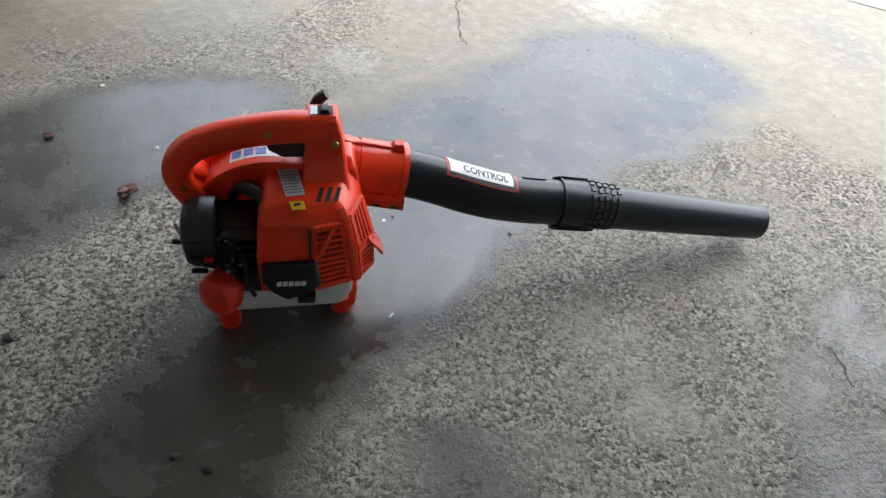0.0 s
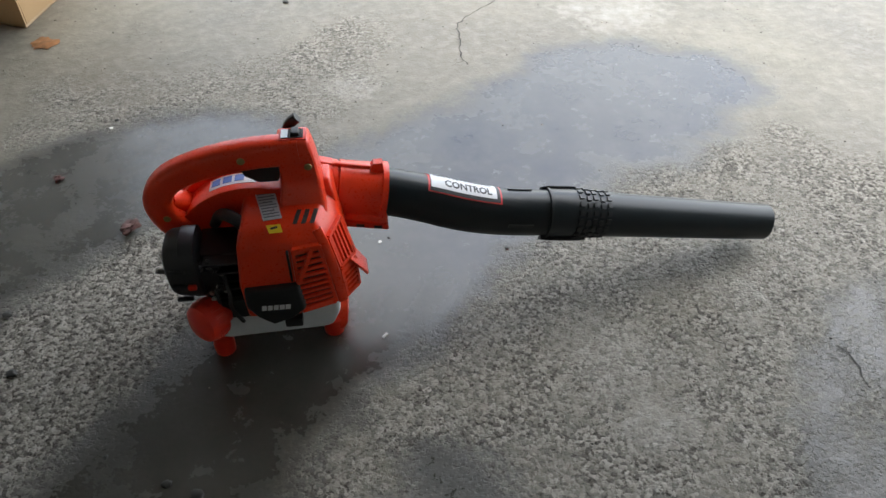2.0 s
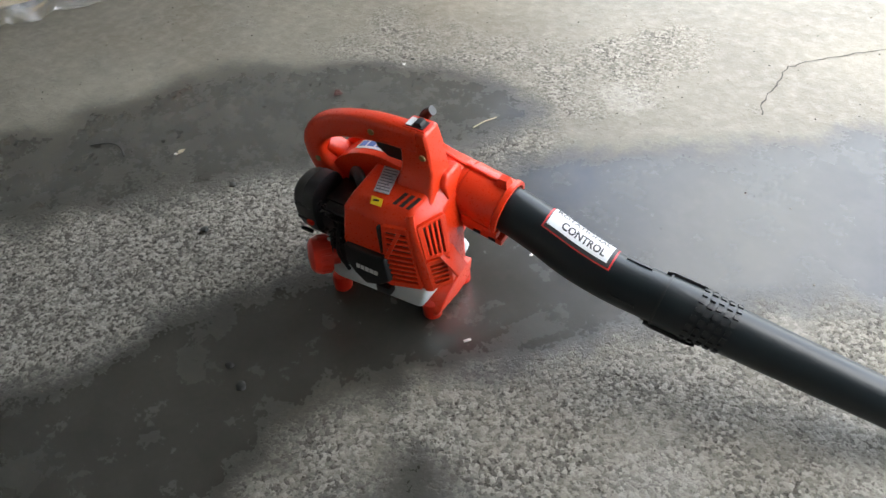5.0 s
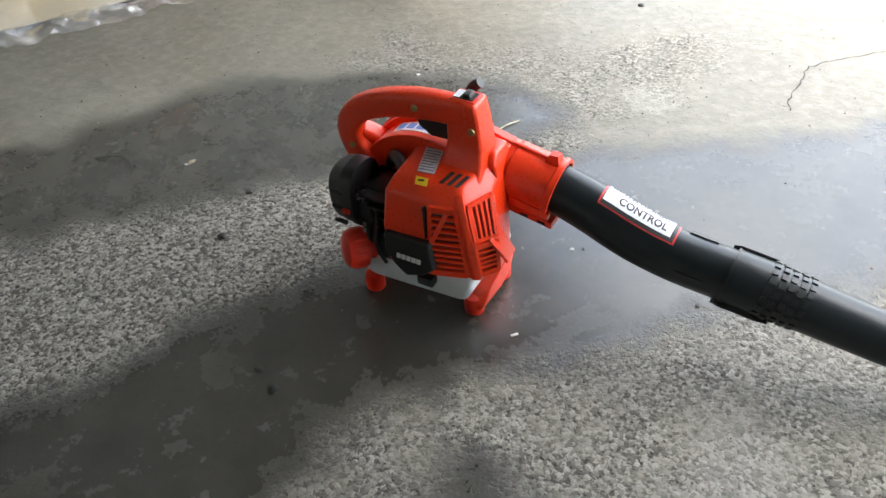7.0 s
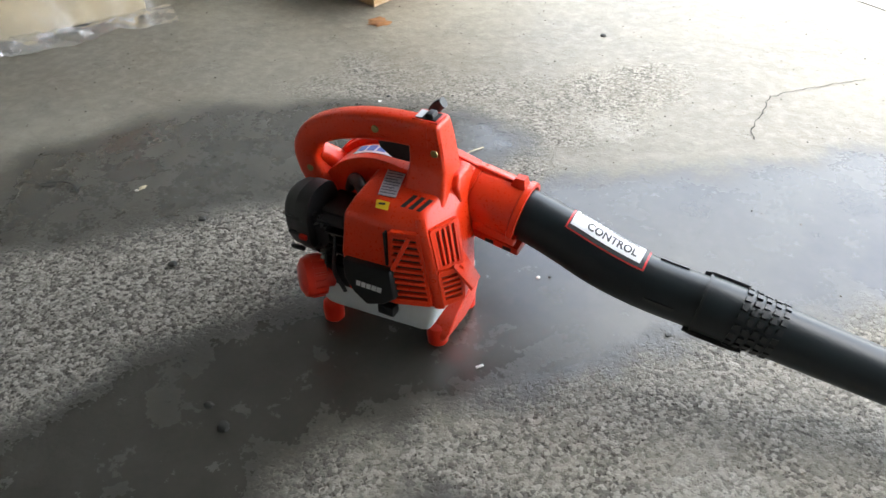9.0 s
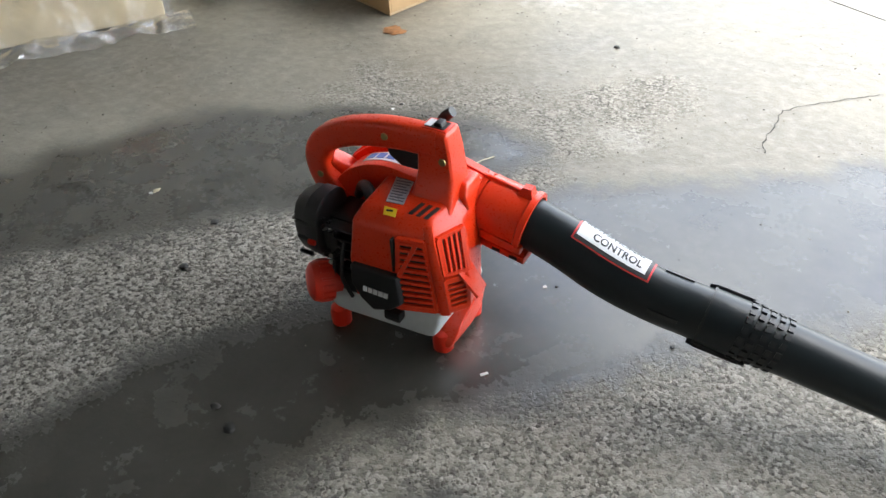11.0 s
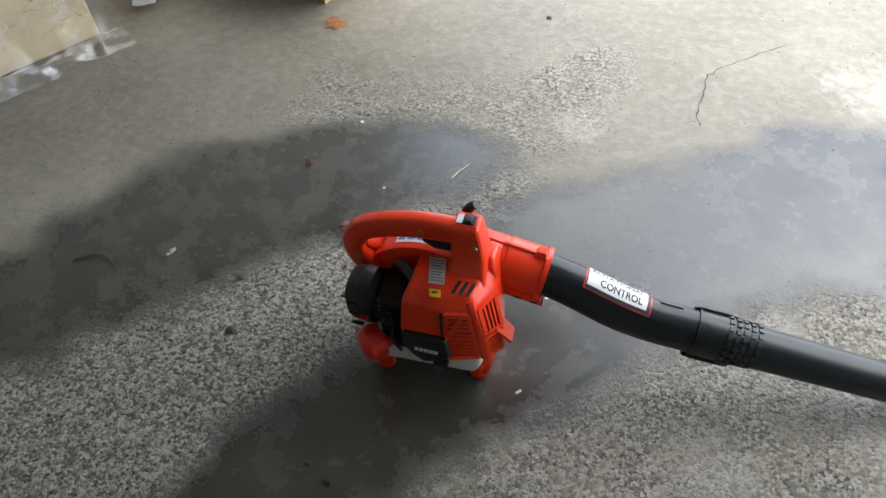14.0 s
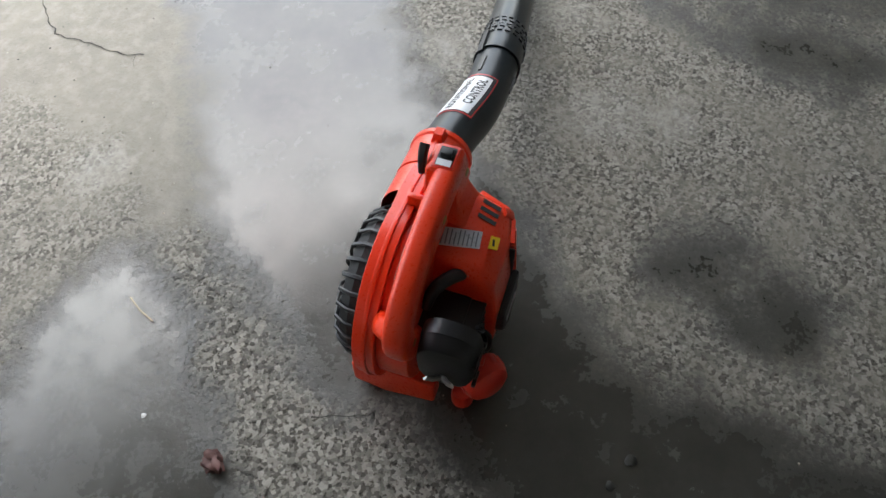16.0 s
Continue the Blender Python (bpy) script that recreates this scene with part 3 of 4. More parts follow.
def slatted(side, u0, u1, z0, z1, count, upright, diagonal=False, bar=0.5):
    """A dark sheet painted as the shade of an opening, with orange slats across it and a frame round it."""
    q = [on_cover(side, u0, z1), on_cover(side, u1, z1), on_cover(side, u1, z0), on_cover(side, u0, z0)]
    n = patch_normal(q)
    skin = lambda u, v: on_cover(side, u0 + (u1 - u0) * u, z1 + (z0 - z1) * v)
    rows = [[skin(i / 4, j / 6) + n * 0.0018 for i in range(5)] for j in range(7)]
    bm = bmesh.new()
    vs = [[bm.verts.new(p) for p in r] for r in rows]
    back = [[bm.verts.new(p - n * 0.003) for p in r] for r in rows]
    for j in range(6):
        for i in range(4):
            bm.faces.new((vs[j][i], vs[j][i + 1], vs[j + 1][i + 1], vs[j + 1][i]))
            bm.faces.new((back[j][i], back[j + 1][i], back[j + 1][i + 1], back[j][i + 1]))
    # nothing is cut out: the sheet on the skin paints the hollow's shade
    part("opening", bm, GAP_SHADE, cover, "dark sheet painted as the shade inside a vent opening")
    for a, b in (((0, 0), (1, 0)), ((1, 0), (1, 1)), ((1, 1), (0, 1)), ((0, 1), (0, 0))):
        part("slat", bar_on(skin(*a), skin(*b), n, 0.006, 0.0055), ORANGE, cover)
    size = (q[1] - q[0] if upright else q[3] - q[0]).length
    for i in range(count):
        f = (i + 0.5) / count
        a, b = ((f, 0.03), (f, 0.97)) if upright else ((0.03, f), (0.97, f))
        part("slat", bar_on(skin(*a), skin(*b), n, size / count * bar, 0.0045, 0.001), ORANGE, cover)
    if diagonal:
        part("slat", bar_on(skin(0.05, 0.5), skin(0.7, 0.03), n, 0.007, 0.006, 0.001), ORANGE, cover)


slatted(1, 0.08, 0.82, 0.106, 0.222, 11, False, True)
slatted(2, 0.14, 0.9, 0.108, 0.163, 6, False)
slatted(2, 0.14, 0.95, 0.17, 0.224, 5, True, False, 0.5)
part("corner_rib", sweep([(0.002, -0.106, 0.238), (0.009, -0.115, 0.224), (0.02, -0.116, 0.165), (0.026, -0.11, 0.1)], [(0.014, 0.008), (0.016, 0.008)], (1, 0.3, 0), 10), ORANGE, cover)
part("deflector", loft([[(0.04, -0.1, 0.17), (0.04, -0.07, 0.175), (0.044, -0.07, 0.175), (0.044, -0.1, 0.17)], [(0.064, -0.09, 0.126), (0.062, -0.06, 0.128), (0.064, -0.06, 0.13), (0.066, -0.088, 0.13)]], True, 0.001), ORANGE, cover)
# dark strip paints the shade of the gap between the halves
part("seam", block(-0.0405, -0.0375, -0.1335, -0.126, 0.168, 0.222, 0.0008), GAP_SHADE, cover, "dark strip painted as the shade in the seam between cover halves")
# dark plates on the lid paint the shade of three slots
for i in range(3):
    x = -0.029 + 0.0115 * i
    part("vent_slot_shade", plate([(x + 0.006, -0.078, lid_z(-0.078)), (x + 0.012, -0.078, lid_z(-0.078)), (x + 0.006, -0.103, lid_z(-0.103)), (x, -0.103, lid_z(-0.103))], 0.0006, 0.0006), GAP_SHADE, cover, "dark plate painted as the shade of a vent slot")
q = [(-0.082, -0.042, lid_z(-0.042)), (-0.055, -0.039, lid_z(-0.039)), (-0.043, -0.091, lid_z(-0.091)), (-0.068, -0.094, lid_z(-0.094))]
sticker = part("sticker", plate(q, 0.001, 0.0006), SILVER, cover, "silver sticker with rows of small print")
for i in range(9):
    f = 0.1 + 0.1 * i
    part("print", bar_on(mixed(q, 0.08, f), mixed(q, 0.92 if i % 3 else 0.75, f), (0, -0.13, 1), 0.0018, 0.0006, 0.0014), PRINT, sticker)
sign = part("warning_sticker", plate([(-0.064, -0.103, 0.2475), (-0.045, -0.102, 0.2475), (-0.042, -0.113, 0.2425), (-0.060, -0.114, 0.2425)], 0.001, 0.001), YELLOW, cover, "small yellow warning sticker")
part("print", bar_on((-0.058, -0.109, 0.2475), (-0.049, -0.107, 0.248), (0, -0.4, 1), 0.003, 0.0008), INK, sign)

# stickers in the recess under the handle
def recess_sheet(i0, i1, y0, y1, lift):
    pts = [spiral_at(i0 + (i1 - i0) * k / 8, 44, 0.009 - lift) for k in range(9)]
    low = [spiral_at(i0 + (i1 - i0) * k / 8, 44, 0.0096 - lift) for k in range(9)]
    return loft([[(x, y0, z), (x, y1, z), (u, y1, w), (u, y0, w)] for (x, z), (u, w) in zip(pts, low)])


decal = part("sticker", recess_sheet(1.4, 6.2, -0.033, -0.011, 0.0008), WHITE, housing, "white warning sticker with blue pictures")
for i0, i1, m in ((1.6, 2.3, YELLOW), (2.6, 3.5, BLUE), (3.8, 4.7, BLUE), (5.0, 5.9, BLUE)):
    part("picture", recess_sheet(i0, i1, -0.028 if m is BLUE else -0.024, -0.015, 0.0016), m, decal)

# engine, carburettor and air filter behind the cover
engine = part("engine", block(-0.17, -0.1, -0.1, -0.03, 0.09, 0.2, 0.008), ENGINE, blower, "black engine block")
for i in range(6):
    part("fin", block(-0.158, -0.104, -0.118, -0.04, 0.112 + 0.016 * i, 0.116 + 0.016 * i, 0.0015), ENGINE, engine)
part("crankcase", block(-0.168, -0.1, -0.124, -0.06, 0.09, 0.128, 0.008), BLACK, engine)
part("spark_plug_boot", sweep(smooth_path([(-0.145, -0.05, 0.21), (-0.132, -0.056, 0.232), (-0.115, -0.068, 0.238), (-0.096, -0.083, 0.232)], 4), [(0.014, 0.014), (0.018, 0.018), (0.018, 0.018)], (0, 0, 1), 14, 2.0), BLACK, engine, "black rubber spark plug boot")
part("boot_end", turned([(0, 0.011), (0.003, 0.011), (0.004, 0.006)], (-0.0965, -0.0825, 0.2322), (0.7, -0.6, -0.25), 14), METAL, engine)
carb = part("carburettor", block(-0.18, -0.14, -0.118, -0.07, 0.135, 0.185, 0.005), ENGINE, blower, "metal carburettor with small brass fittings")
rng = random.Random(5)
for i in range(30):
    p = Vector((rng.uniform(-0.176, -0.136), -0.117 + rng.uniform(-0.004, 0.006), rng.uniform(0.112, 0.21)))
    part("fitting", turned([(-0.003, 0.0035), (0.003, 0.0035), (0.0035, 0.002), (0.004 + 0.003 * (i % 3), 0.002)], p, (rng.uniform(-0.4, 0.4), -1, rng.uniform(-0.3, 0.6)), 8), METAL if i % 3 == 0 else ENGINE, carb)
part("fuel_line", sweep(smooth_path([(-0.15, -0.115, 0.15), (-0.145, -0.13, 0.12), (-0.155, -0.128, 0.095), (-0.165, -0.11, 0.075)], 5), [(0.005, 0.005)], (1, 0, 0), 8, 2.0), BLACK, carb)
part("fuel_line", sweep(smooth_path([(-0.135, -0.11, 0.17), (-0.128, -0.128, 0.15), (-0.13, -0.13, 0.12), (-0.12, -0.125, 0.085)], 5), [(0.006, 0.006)], (1, 0, 0), 8, 2.0), BLACK, carb)
fl = [[(x, -0.092 + y * k, 0.183 + z * k) for y, z in section(0.078, 0.1, 28, 2.8)] for x, k in ((-0.162, 0.9), (-0.164, 1.0), (-0.184, 1.0), (-0.186, 0.97), (-0.197, 0.95), (-0.205, 0.86), (-0.209, 0.66))]
filt = part("air_filter_cover", loft(fl), BLACK, blower, "black rounded air filter cover")
for z in (0.145, 0.172, 0.198):
    part("rib", block(-0.2, -0.178, -0.131, -0.126, z - 0.003, z + 0.003, 0.001), BLACK, filt)
part("choke_lever", block(-0.18, -0.168, -0.135, -0.126, 0.166, 0.174, 0.002), CAP_RED, filt, "red choke lever")
for sgn in (-1, 1):
    part("wing_nut", sweep([(-0.209, -0.092, 0.17), (-0.217, -0.092 + sgn * 0.009, 0.174), (-0.223, -0.092 + sgn * 0.017, 0.184)], [(0.009, 0.008), (0.007, 0.004)], (0, 0, 1), 8), METAL, filt, "steel wing nut")

# muffler guard with its plain white badge
shield = part("muffler_guard", prism([(-0.106, 0.162), (-0.03, 0.165), (-0.025, 0.118), (-0.046, 0.1), (-0.074, 0.089), (-0.094, 0.106), (-0.107, 0.128)], -0.141, -0.09, 0.005, 3), BLACK, blower, "black plastic guard with a white badge")
for i, wide in enumerate((0.0066, 0.0066, 0.0066, 0.0072, 0.0072)):
    x = -0.087 + 0.0082 * i
    part("badge", loft([[(x + dx, -0.1411 - d, z) for dx, z in ((0, 0.1225), (wide, 0.1225), (wide + 0.0016, 0.1315), (0.0016, 0.1315))] for d in (0, 0.0008)]), WHITE, shield, "white badge mark")
part("guard_step", block(-0.06, -0.034, -0.136, -0.12, 0.076, 0.092, 0.003), BLACK, shield)

# fuel tank, cap, feet
tank = part("fuel_tank", loft([[(x0, y0, z), (x1, y0 + 0.008, z), (x1, y1, z), (x0, y1, z)] for x0, x1, y0, y1, z in
     ((-0.148, -0.01, -0.104, 0.01, 0.03), (-0.162, 0.008, -0.122, 0.02, 0.048), (-0.165, 0.02, -0.126, 0.02, 0.08), (-0.155, 0.022, -0.118, 0.01, 0.102))], True, 0.012, 4, 20), TANK, blower, "translucent grey fuel tank")
cap = part("fuel_cap", turned([(-0.012, 0.02), (0.0, 0.02), (0.001, 0.03), (0.022, 0.031), (0.03, 0.028), (0.035, 0.02), (0.037, 0.001)], (-0.156, -0.122, 0.102), (-0.62, -0.72, 0.12), 28), CAP_RED, blower, "red fuel cap")
for i in range(18):
    a = 2 * math.pi * i / 18
    ax = Vector((-0.62, -0.72, 0.12)).normalized()
    s = ax.orthogonal().normalized()
    d = s * math.cos(a) + ax.cross(s) * math.sin(a)
    base = Vector((-0.156, -0.122, 0.102))
    part("ridge", bar_on(base + ax * 0.004 + d * 0.0303, base + ax * 0.02 + d * 0.0305, d, 0.004, 0.0015), CAP_RED, cap)
stand = part("stand_frame", loft([[(x0, y, 0.012), (x1, y, 0.012), (x1 + 0.008, y, h), (x0 + 0.014, y, h)] for x0, x1, y, h in ((-0.012, 0.02, -0.094, 0.026), (-0.01, 0.022, -0.078, 0.045), (-0.006, 0.024, -0.03, 0.07), (-0.006, 0.02, 0.01, 0.06))], True, 0.005, 3, 20), ORANGE, blower)
part("stand_frame", loft([[(x0, y, 0.012), (x1, y, 0.012), (x1, y, h), (x0, y, h)] for x0, x1, y, h in ((-0.185, -0.158, -0.07, 0.06), (-0.19, -0.16, 0.0, 0.09), (-0.185, -0.16, 0.05, 0.06))], True, 0.005, 3, 20), ORANGE, blower)
for x, y in ((0.004, -0.082), (-0.163, -0.105), (0.006, 0.005), (-0.165, 0.015)):
    part("foot", turned([(0.0, 0.013), (0.003, 0.0155), (0.02, 0.016), (0.032, 0.014), (0.036, 0.008)], (x, y, 0.0), (0, 0, 1), 20), CAP_RED, blower, "red rubber foot")


# blower pipe in two pieces
def axis_at(x):
    pts = AXIS
    for a, b in zip(pts, pts[1:]):
        if a.x <= x <= b.x:
            return a + (b - a) * ((x - a.x) / (b.x - a.x))
    return pts[-1] if x > pts[-1].x else pts[0]


AXIS = smooth_path([(0.06, PY, 0.207), (0.1, PY, 0.199), (0.13, 0.009, 0.191), (0.163, 0.006, 0.1815), (0.2, 0.001, 0.171), (0.235, -0.0025, 0.1625), (0.27, -0.004, 0.1555), (0.3, -0.0035, 0.1505), (0.335, -0.0022, 0.146), (0.37, 0.0, 0.1402), (0.42, 0.0056, 0.1287), (0.5, 0.0155, 0.1078), (0.6, 0.028, 0.0818), (0.75, 0.0466, 0.043)], 6)


def radius_at(x):
    if x < 0.4:
        return 0.0358 + 0.0012 * math.exp(-((x - 0.2) / 0.05) ** 2)
    return 0.0362 - 0.0056 * (x - 0.4) / 0.348


def tube(x0, x1, r, steps, lip=0.003):
    """A hollow pipe that follows the axis."""
    xs = [x0 + (x1 - x0) * i / steps for i in range(steps + 1)]
    loops = []
    for inner in (False, True):
        for x in (xs if not inner else xs[::-1]):
            c = axis_at(x)
            t = (axis_at(x + 0.004) - axis_at(x - 0.004)).normalized()
            s = Vector((0, 1, 0))
            u = t.cross(s).normalized() * -1
            k = r(x) - (lip if inner else 0)
            loops.append([c + (s * math.cos(a) + u * math.sin(a)) * k for a in (2 * math.pi * i / 40 for i in range(40))])
    return loft(loops + [loops[0]], False)


def on_pipe(x, angle, lift=0.0):
    """A point on the pipe; angle in degrees from the top towards the engine's side."""
    c = axis_at(x)
    t = (axis_at(x + 0.004) - axis_at(x - 0.004)).normalized()
    u = Vector((0, 1, 0)).cross(t).normalized() * -1
    a = radians(angle)
    r = (0.0378 if 0.343 < x < 0.41 else radius_at(x)) + lift
    return c + (u * math.cos(a) + Vector((0, -1, 0)) * math.sin(a)) * r


def wrapped(x0, x1, a0, a1, lift, depth, nx=12, na=8):
    """A thin sheet that lies on the pipe."""
    bm = bmesh.new()
    rows = [[[bm.verts.new(on_pipe(x0 + (x1 - x0) * i / nx, a0 + (a1 - a0) * j / na, l)) for j in range(na + 1)] for i in range(nx + 1)] for l in (lift, lift + depth)]
    for i in range(nx):
        for j in range(na):
            for k in (0, 1):
                g = rows[k]
                bm.faces.new((g[i][j], g[i + 1][j], g[i + 1][j + 1], g[i][j + 1]))
    for i in range(nx):
        for j in (0, na):
            bm.faces.new((rows[0][i][j], rows[0][i + 1][j], rows[1][i + 1][j], rows[1][i][j]))
    for j in range(na):
        for i in (0, nx):
            bm.faces.new((rows[0][i][j], rows[0][i][j + 1], rows[1][i][j + 1], rows[1][i][j]))
    return bm


pipe = part("bent_pipe", tube(0.07, 0.36, radius_at, 48), PIPE, blower, "black curved blower pipe")
nozzle = part("straight_pipe", tube(0.343, 0.744, lambda x: 0.0378 if x < 0.402 else radius_at(x), 60), PIPE, blower, "black straight blower nozzle")
label = part("label", wrapped(0.153, 0.266, -58, 33, 0.0006, 0.0004), RED_INK, pipe, "white label with black capitals and a red border")
part("label_ground", wrapped(0.1555, 0.2635, -56, 30, 0.0011, 0.0003), INK, label)
part("label_white", wrapped(0.157, 0.258, -55, 21, 0.0016, 0.0003), WHITE, label)


def lettering(text, x0, x1, a0, a1, parent):
    """Raised capitals laid on the pipe between two places along it and two angles."""
    cu = bpy.data.curves.new("lettering", "FONT")
    cu.body = text
    cu.resolution_u = 3
    cu.offset = 0.03
    tmp = bpy.data.objects.new("lettering", cu)
    scene.collection.objects.link(tmp)
    bpy.context.view_layer.update()
    me = bpy.data.meshes.new_from_object(tmp.evaluated_get(bpy.context.evaluated_depsgraph_get()))
    bpy.data.objects.remove(tmp)
    xs, ys = [v.co.x for v in me.vertices], [v.co.y for v in me.vertices]
    bm = bmesh.new()
    bm.from_mesh(me)
    bpy.data.meshes.remove(me)
    bmesh.ops.subdivide_edges(bm, edges=[e for e in bm.edges if e.calc_length() > 0.3], cuts=2)
    for v in bm.verts:
        fx, fy = (v.co.x - min(xs)) / (max(xs) - min(xs)), (v.co.y - min(ys)) / (max(ys) - min(ys))
        v.co = on_pipe(x0 + (x1 - x0) * fx, a1 + (a0 - a1) * fy, 0.0022)
    return part("lettering", bm, INK, parent, "black printed capitals", 0)


lettering("ROTATIONAL", 0.162, 0.252, -38, -20, label)
lettering("CONTROL", 0.177, 0.25, -9, 13, label)
for a in (-24, 84):
    part("slot_rib", wrapped(0.279, 0.318, a - 4, a + 4, -0.001, 0.003, 6, 2), BLACK, pipe)
for x0, x1, a, w, h in ((0.336, 0.39, -46, 16, 0.004), (0.336, 0.412, 136, 18, 0.006)):
    part("lock_tab", wrapped(x0, x1, a - w / 2, a + w / 2, -0.001, h + 0.001, 6, 3), BLACK, nozzle)
part("sleeve_edge", wrapped(0.3435, 0.3465, -180, 180, -0.001, 0.0025, 1, 40), BLACK, nozzle)
for i in range(5):
    for j in range(18):
        a = -178 + 20 * j + (4 if i % 2 else 0)
        x = 0.387 + 0.0115 * i
        part("grip_stud", wrapped(x, x + 0.007, a, a + 12, -0.003, 0.0052, 1, 2), BLACK, nozzle)

# ---- cardboard box ----
BC, BR, BL = Vector((-0.747, 0.965, 0)), Vector((-0.665, 1.275, 0)), Vector((-1.27, 1.165, 0))
BH, TH = 0.31, 0.006
carton = thing("cardboard_box", "open brown cardboard box with a folded-out flap on the garage floor", "box")
ex, ey = (BL - BC), (BR - BC)
ux, uy = ex.normalized(), ey.normalized()
UP = Vector((0, 0, 1))


def panel(a, b, thick, z0, z1, bevel=0.0015):
    """An upright sheet from a to b, thick to its inner side."""
    a, b, thick = Vector(a), Vector(b), Vector(thick)
    return loft([[a + UP * z0, b + UP * z0, b + thick + UP * z0, a + thick + UP * z0], [a + UP * z1, b + UP * z1, b + thick + UP * z1, a + thick + UP * z1]], True, bevel)


part("side", panel(BC, BL, uy * TH, 0.001, BH), CARD, carton)
part("side", panel(BC + uy * (TH + 0.001), BR, ux * TH, 0.001, BH), CARD, carton)
part("side", panel(BR + ux * (TH + 0.001), BR + ex, -uy * TH, 0.001, BH), CARD, carton)
part("side", panel(BL + uy * (TH + 0.001), BL + ey - uy * (TH + 0.001), -ux * TH, 0.001, BH), CARD, carton)
part("bottom", loft([[BC + UP * z, BL + UP * z, BL + ey + UP * z, BR + UP * z] for z in (0.002, 0.008)]), CARD_IN, carton)
out = (BC - BL).normalized()
f0, f1 = BC + UP * (BH + 0.002), BR + UP * (BH + 0.002)
drop = out * 0.075 - UP * 0.12
part("flap", loft([[f0, f1, f1 + drop + uy * 0.004, f0 + drop - uy * 0.004], [f0 + out * 0.006, f1 + out * 0.006, f1 + drop + out * 0.006, f0 + drop + out * 0.006]], True, 0.0015), CARD_IN, carton, "pale inner side of a folded-out flap")
mid = BC + ey * 0.58 + out * 0.001
part("tape", loft([[mid + UP * 0.004, mid + ey * 0.16 + UP * 0.004, mid + ey * 0.16 + UP * 0.05, mid + UP * 0.05], [mid + out * 0.001 + UP * 0.004, mid + ey * 0.16 + out * 0.001 + UP * 0.004, mid + ey * 0.16 + out * 0.001 + UP * 0.05, mid + out * 0.001 + UP * 0.05]]), TAPE, carton, "strip of brown paper tape")
bm = crumpled(0.17, 2, 4, 0.3, 0.85)
bag = part("plastic_bag", bm, BAG)
bag.matrix_world = Matrix.Translation(BC + ex * 0.5 + ey * 0.5 + UP * 0.009) @ Matrix.Diagonal((1.3, 0.75, 1.15, 1))
tagged(bag, "crumpled black plastic bag inside the cardboard box", "bag")
bm = block(-0.06, 0.06, -0.07, 0.07, 0, 0.33, 0.012)
ob = tagged(part("foam_block", bm, WHITE), "white foam packing block standing in the cardboard box", "packing")
ob.matrix_world = Matrix.Translation(BC + ex * 0.16 + ey * 0.55 + UP * 0.009) @ pose(0, 0, 0, 0, 0, 15)

# dark casing behind the box
case = thing("equipment_case", "dark grey flat-sided equipment case standing on the floor", "case")
pa, pb = Vector((-0.73, 1.46, 0)), Vector((-0.64, 1.82, 0))
w = (pb - pa).normalized()
v = Vector((-w.y, w.x, 0))
part("body", loft([[pa + UP * z, pb + UP * z, pb + v * 0.5 + UP * z, pa + v * 0.5 + UP * z] for z in (0.004, 0.42)], True, 0.012, 3), GREY, case)
part("lid", loft([[pa + UP * z, pb + UP * z, pb + v * 0.5 + UP * z, pa + v * 0.5 + UP * z] for z in (0.425, 0.5)], True, 0.012, 3), GREY, case)

# dark clump near the threshold
clump = thing("scrap_heap", "small heap of dark scrap pieces by the garage opening", "debris")
rng = random.Random(8)
for i in range(9):
    ob = part("scrap_piece", crumpled(rng.uniform(0.025, 0.05), 10 + i, 2, 0.4, 0.8), STONE_DARK if i % 3 else METAL, clump)
    ob.matrix_local = Matrix.Translation((-0.44 + rng.uniform(-0.1, 0.1), 1.72 + rng.uniform(-0.02, 0.06), 0.0)) @ pose(0, 0, 0, 0, 0, rng.uniform(0, 360))

# ---- carton wrapped in clear film ----
WC = Vector((-1.3, 0.675, 0))
wu, wv = Vector((-0.55, -0.835, 0)), Vector((-0.835, 0.55, 0))
wrap = thing("wrapped_carton", "tan carton loosely wrapped in crumpled clear plastic film", "carton")
part("carton", loft([[WC + UP * z, WC + wu * 0.85 + UP * z, WC + wu * 0.85 + wv * 0.4 + UP * z, WC + wv * 0.4 + UP * z] for z in (0.012, 0.36)], True, 0.01, 3), FOAM, wrap)


def draped(origin, du, dv, nu, nv, shape):
    bm = bmesh.new()
    g = [[bm.verts.new(shape(Vector(origin) + Vector(du) * (i / nu) + Vector(dv) * (j / nv), i / nu, j / nv)) for j in range(nv + 1)] for i in range(nu + 1)]
    for i in range(nu):
        for j in range(nv):
            bm.faces.new((g[i][j], g[i + 1][j], g[i + 1][j + 1], g[i][j + 1]))
    return bm


def folds(p, k, amp):
    return amp * (noise.noise(p * k) + 0.5 * noise.noise(p * k * 2.7) + 0.3 * abs(noise.noise(p * k * 6.1)))


front = -wv
part("film", draped(WC + front * 0.018 + UP * 0.02 - wu * 0.02, wu * 0.9, UP * 0.37, 60, 34, lambda p, a, b: p + front * (folds(Vector((p.x, p.y, p.z * 0.35)), 11, 0.014) + 0.03 * (1 - b) ** 4)), FILM, wrap, "crumpled clear plastic film")
end = -wu


def tail(p, a, b):
    # the loose end: high at the carton, sinking to the floor, with folds
    h = (0.34 * (1 - a) ** 1.3 + 0.03) * math.sin(math.pi * min(1, 0.08 + b * 0.9)) ** 0.7
    q = p + UP * max(0.004, h + folds(p, 10, 0.05))
    return q + end * folds(p + Vector((3, 1, 2)), 8, 0.03)


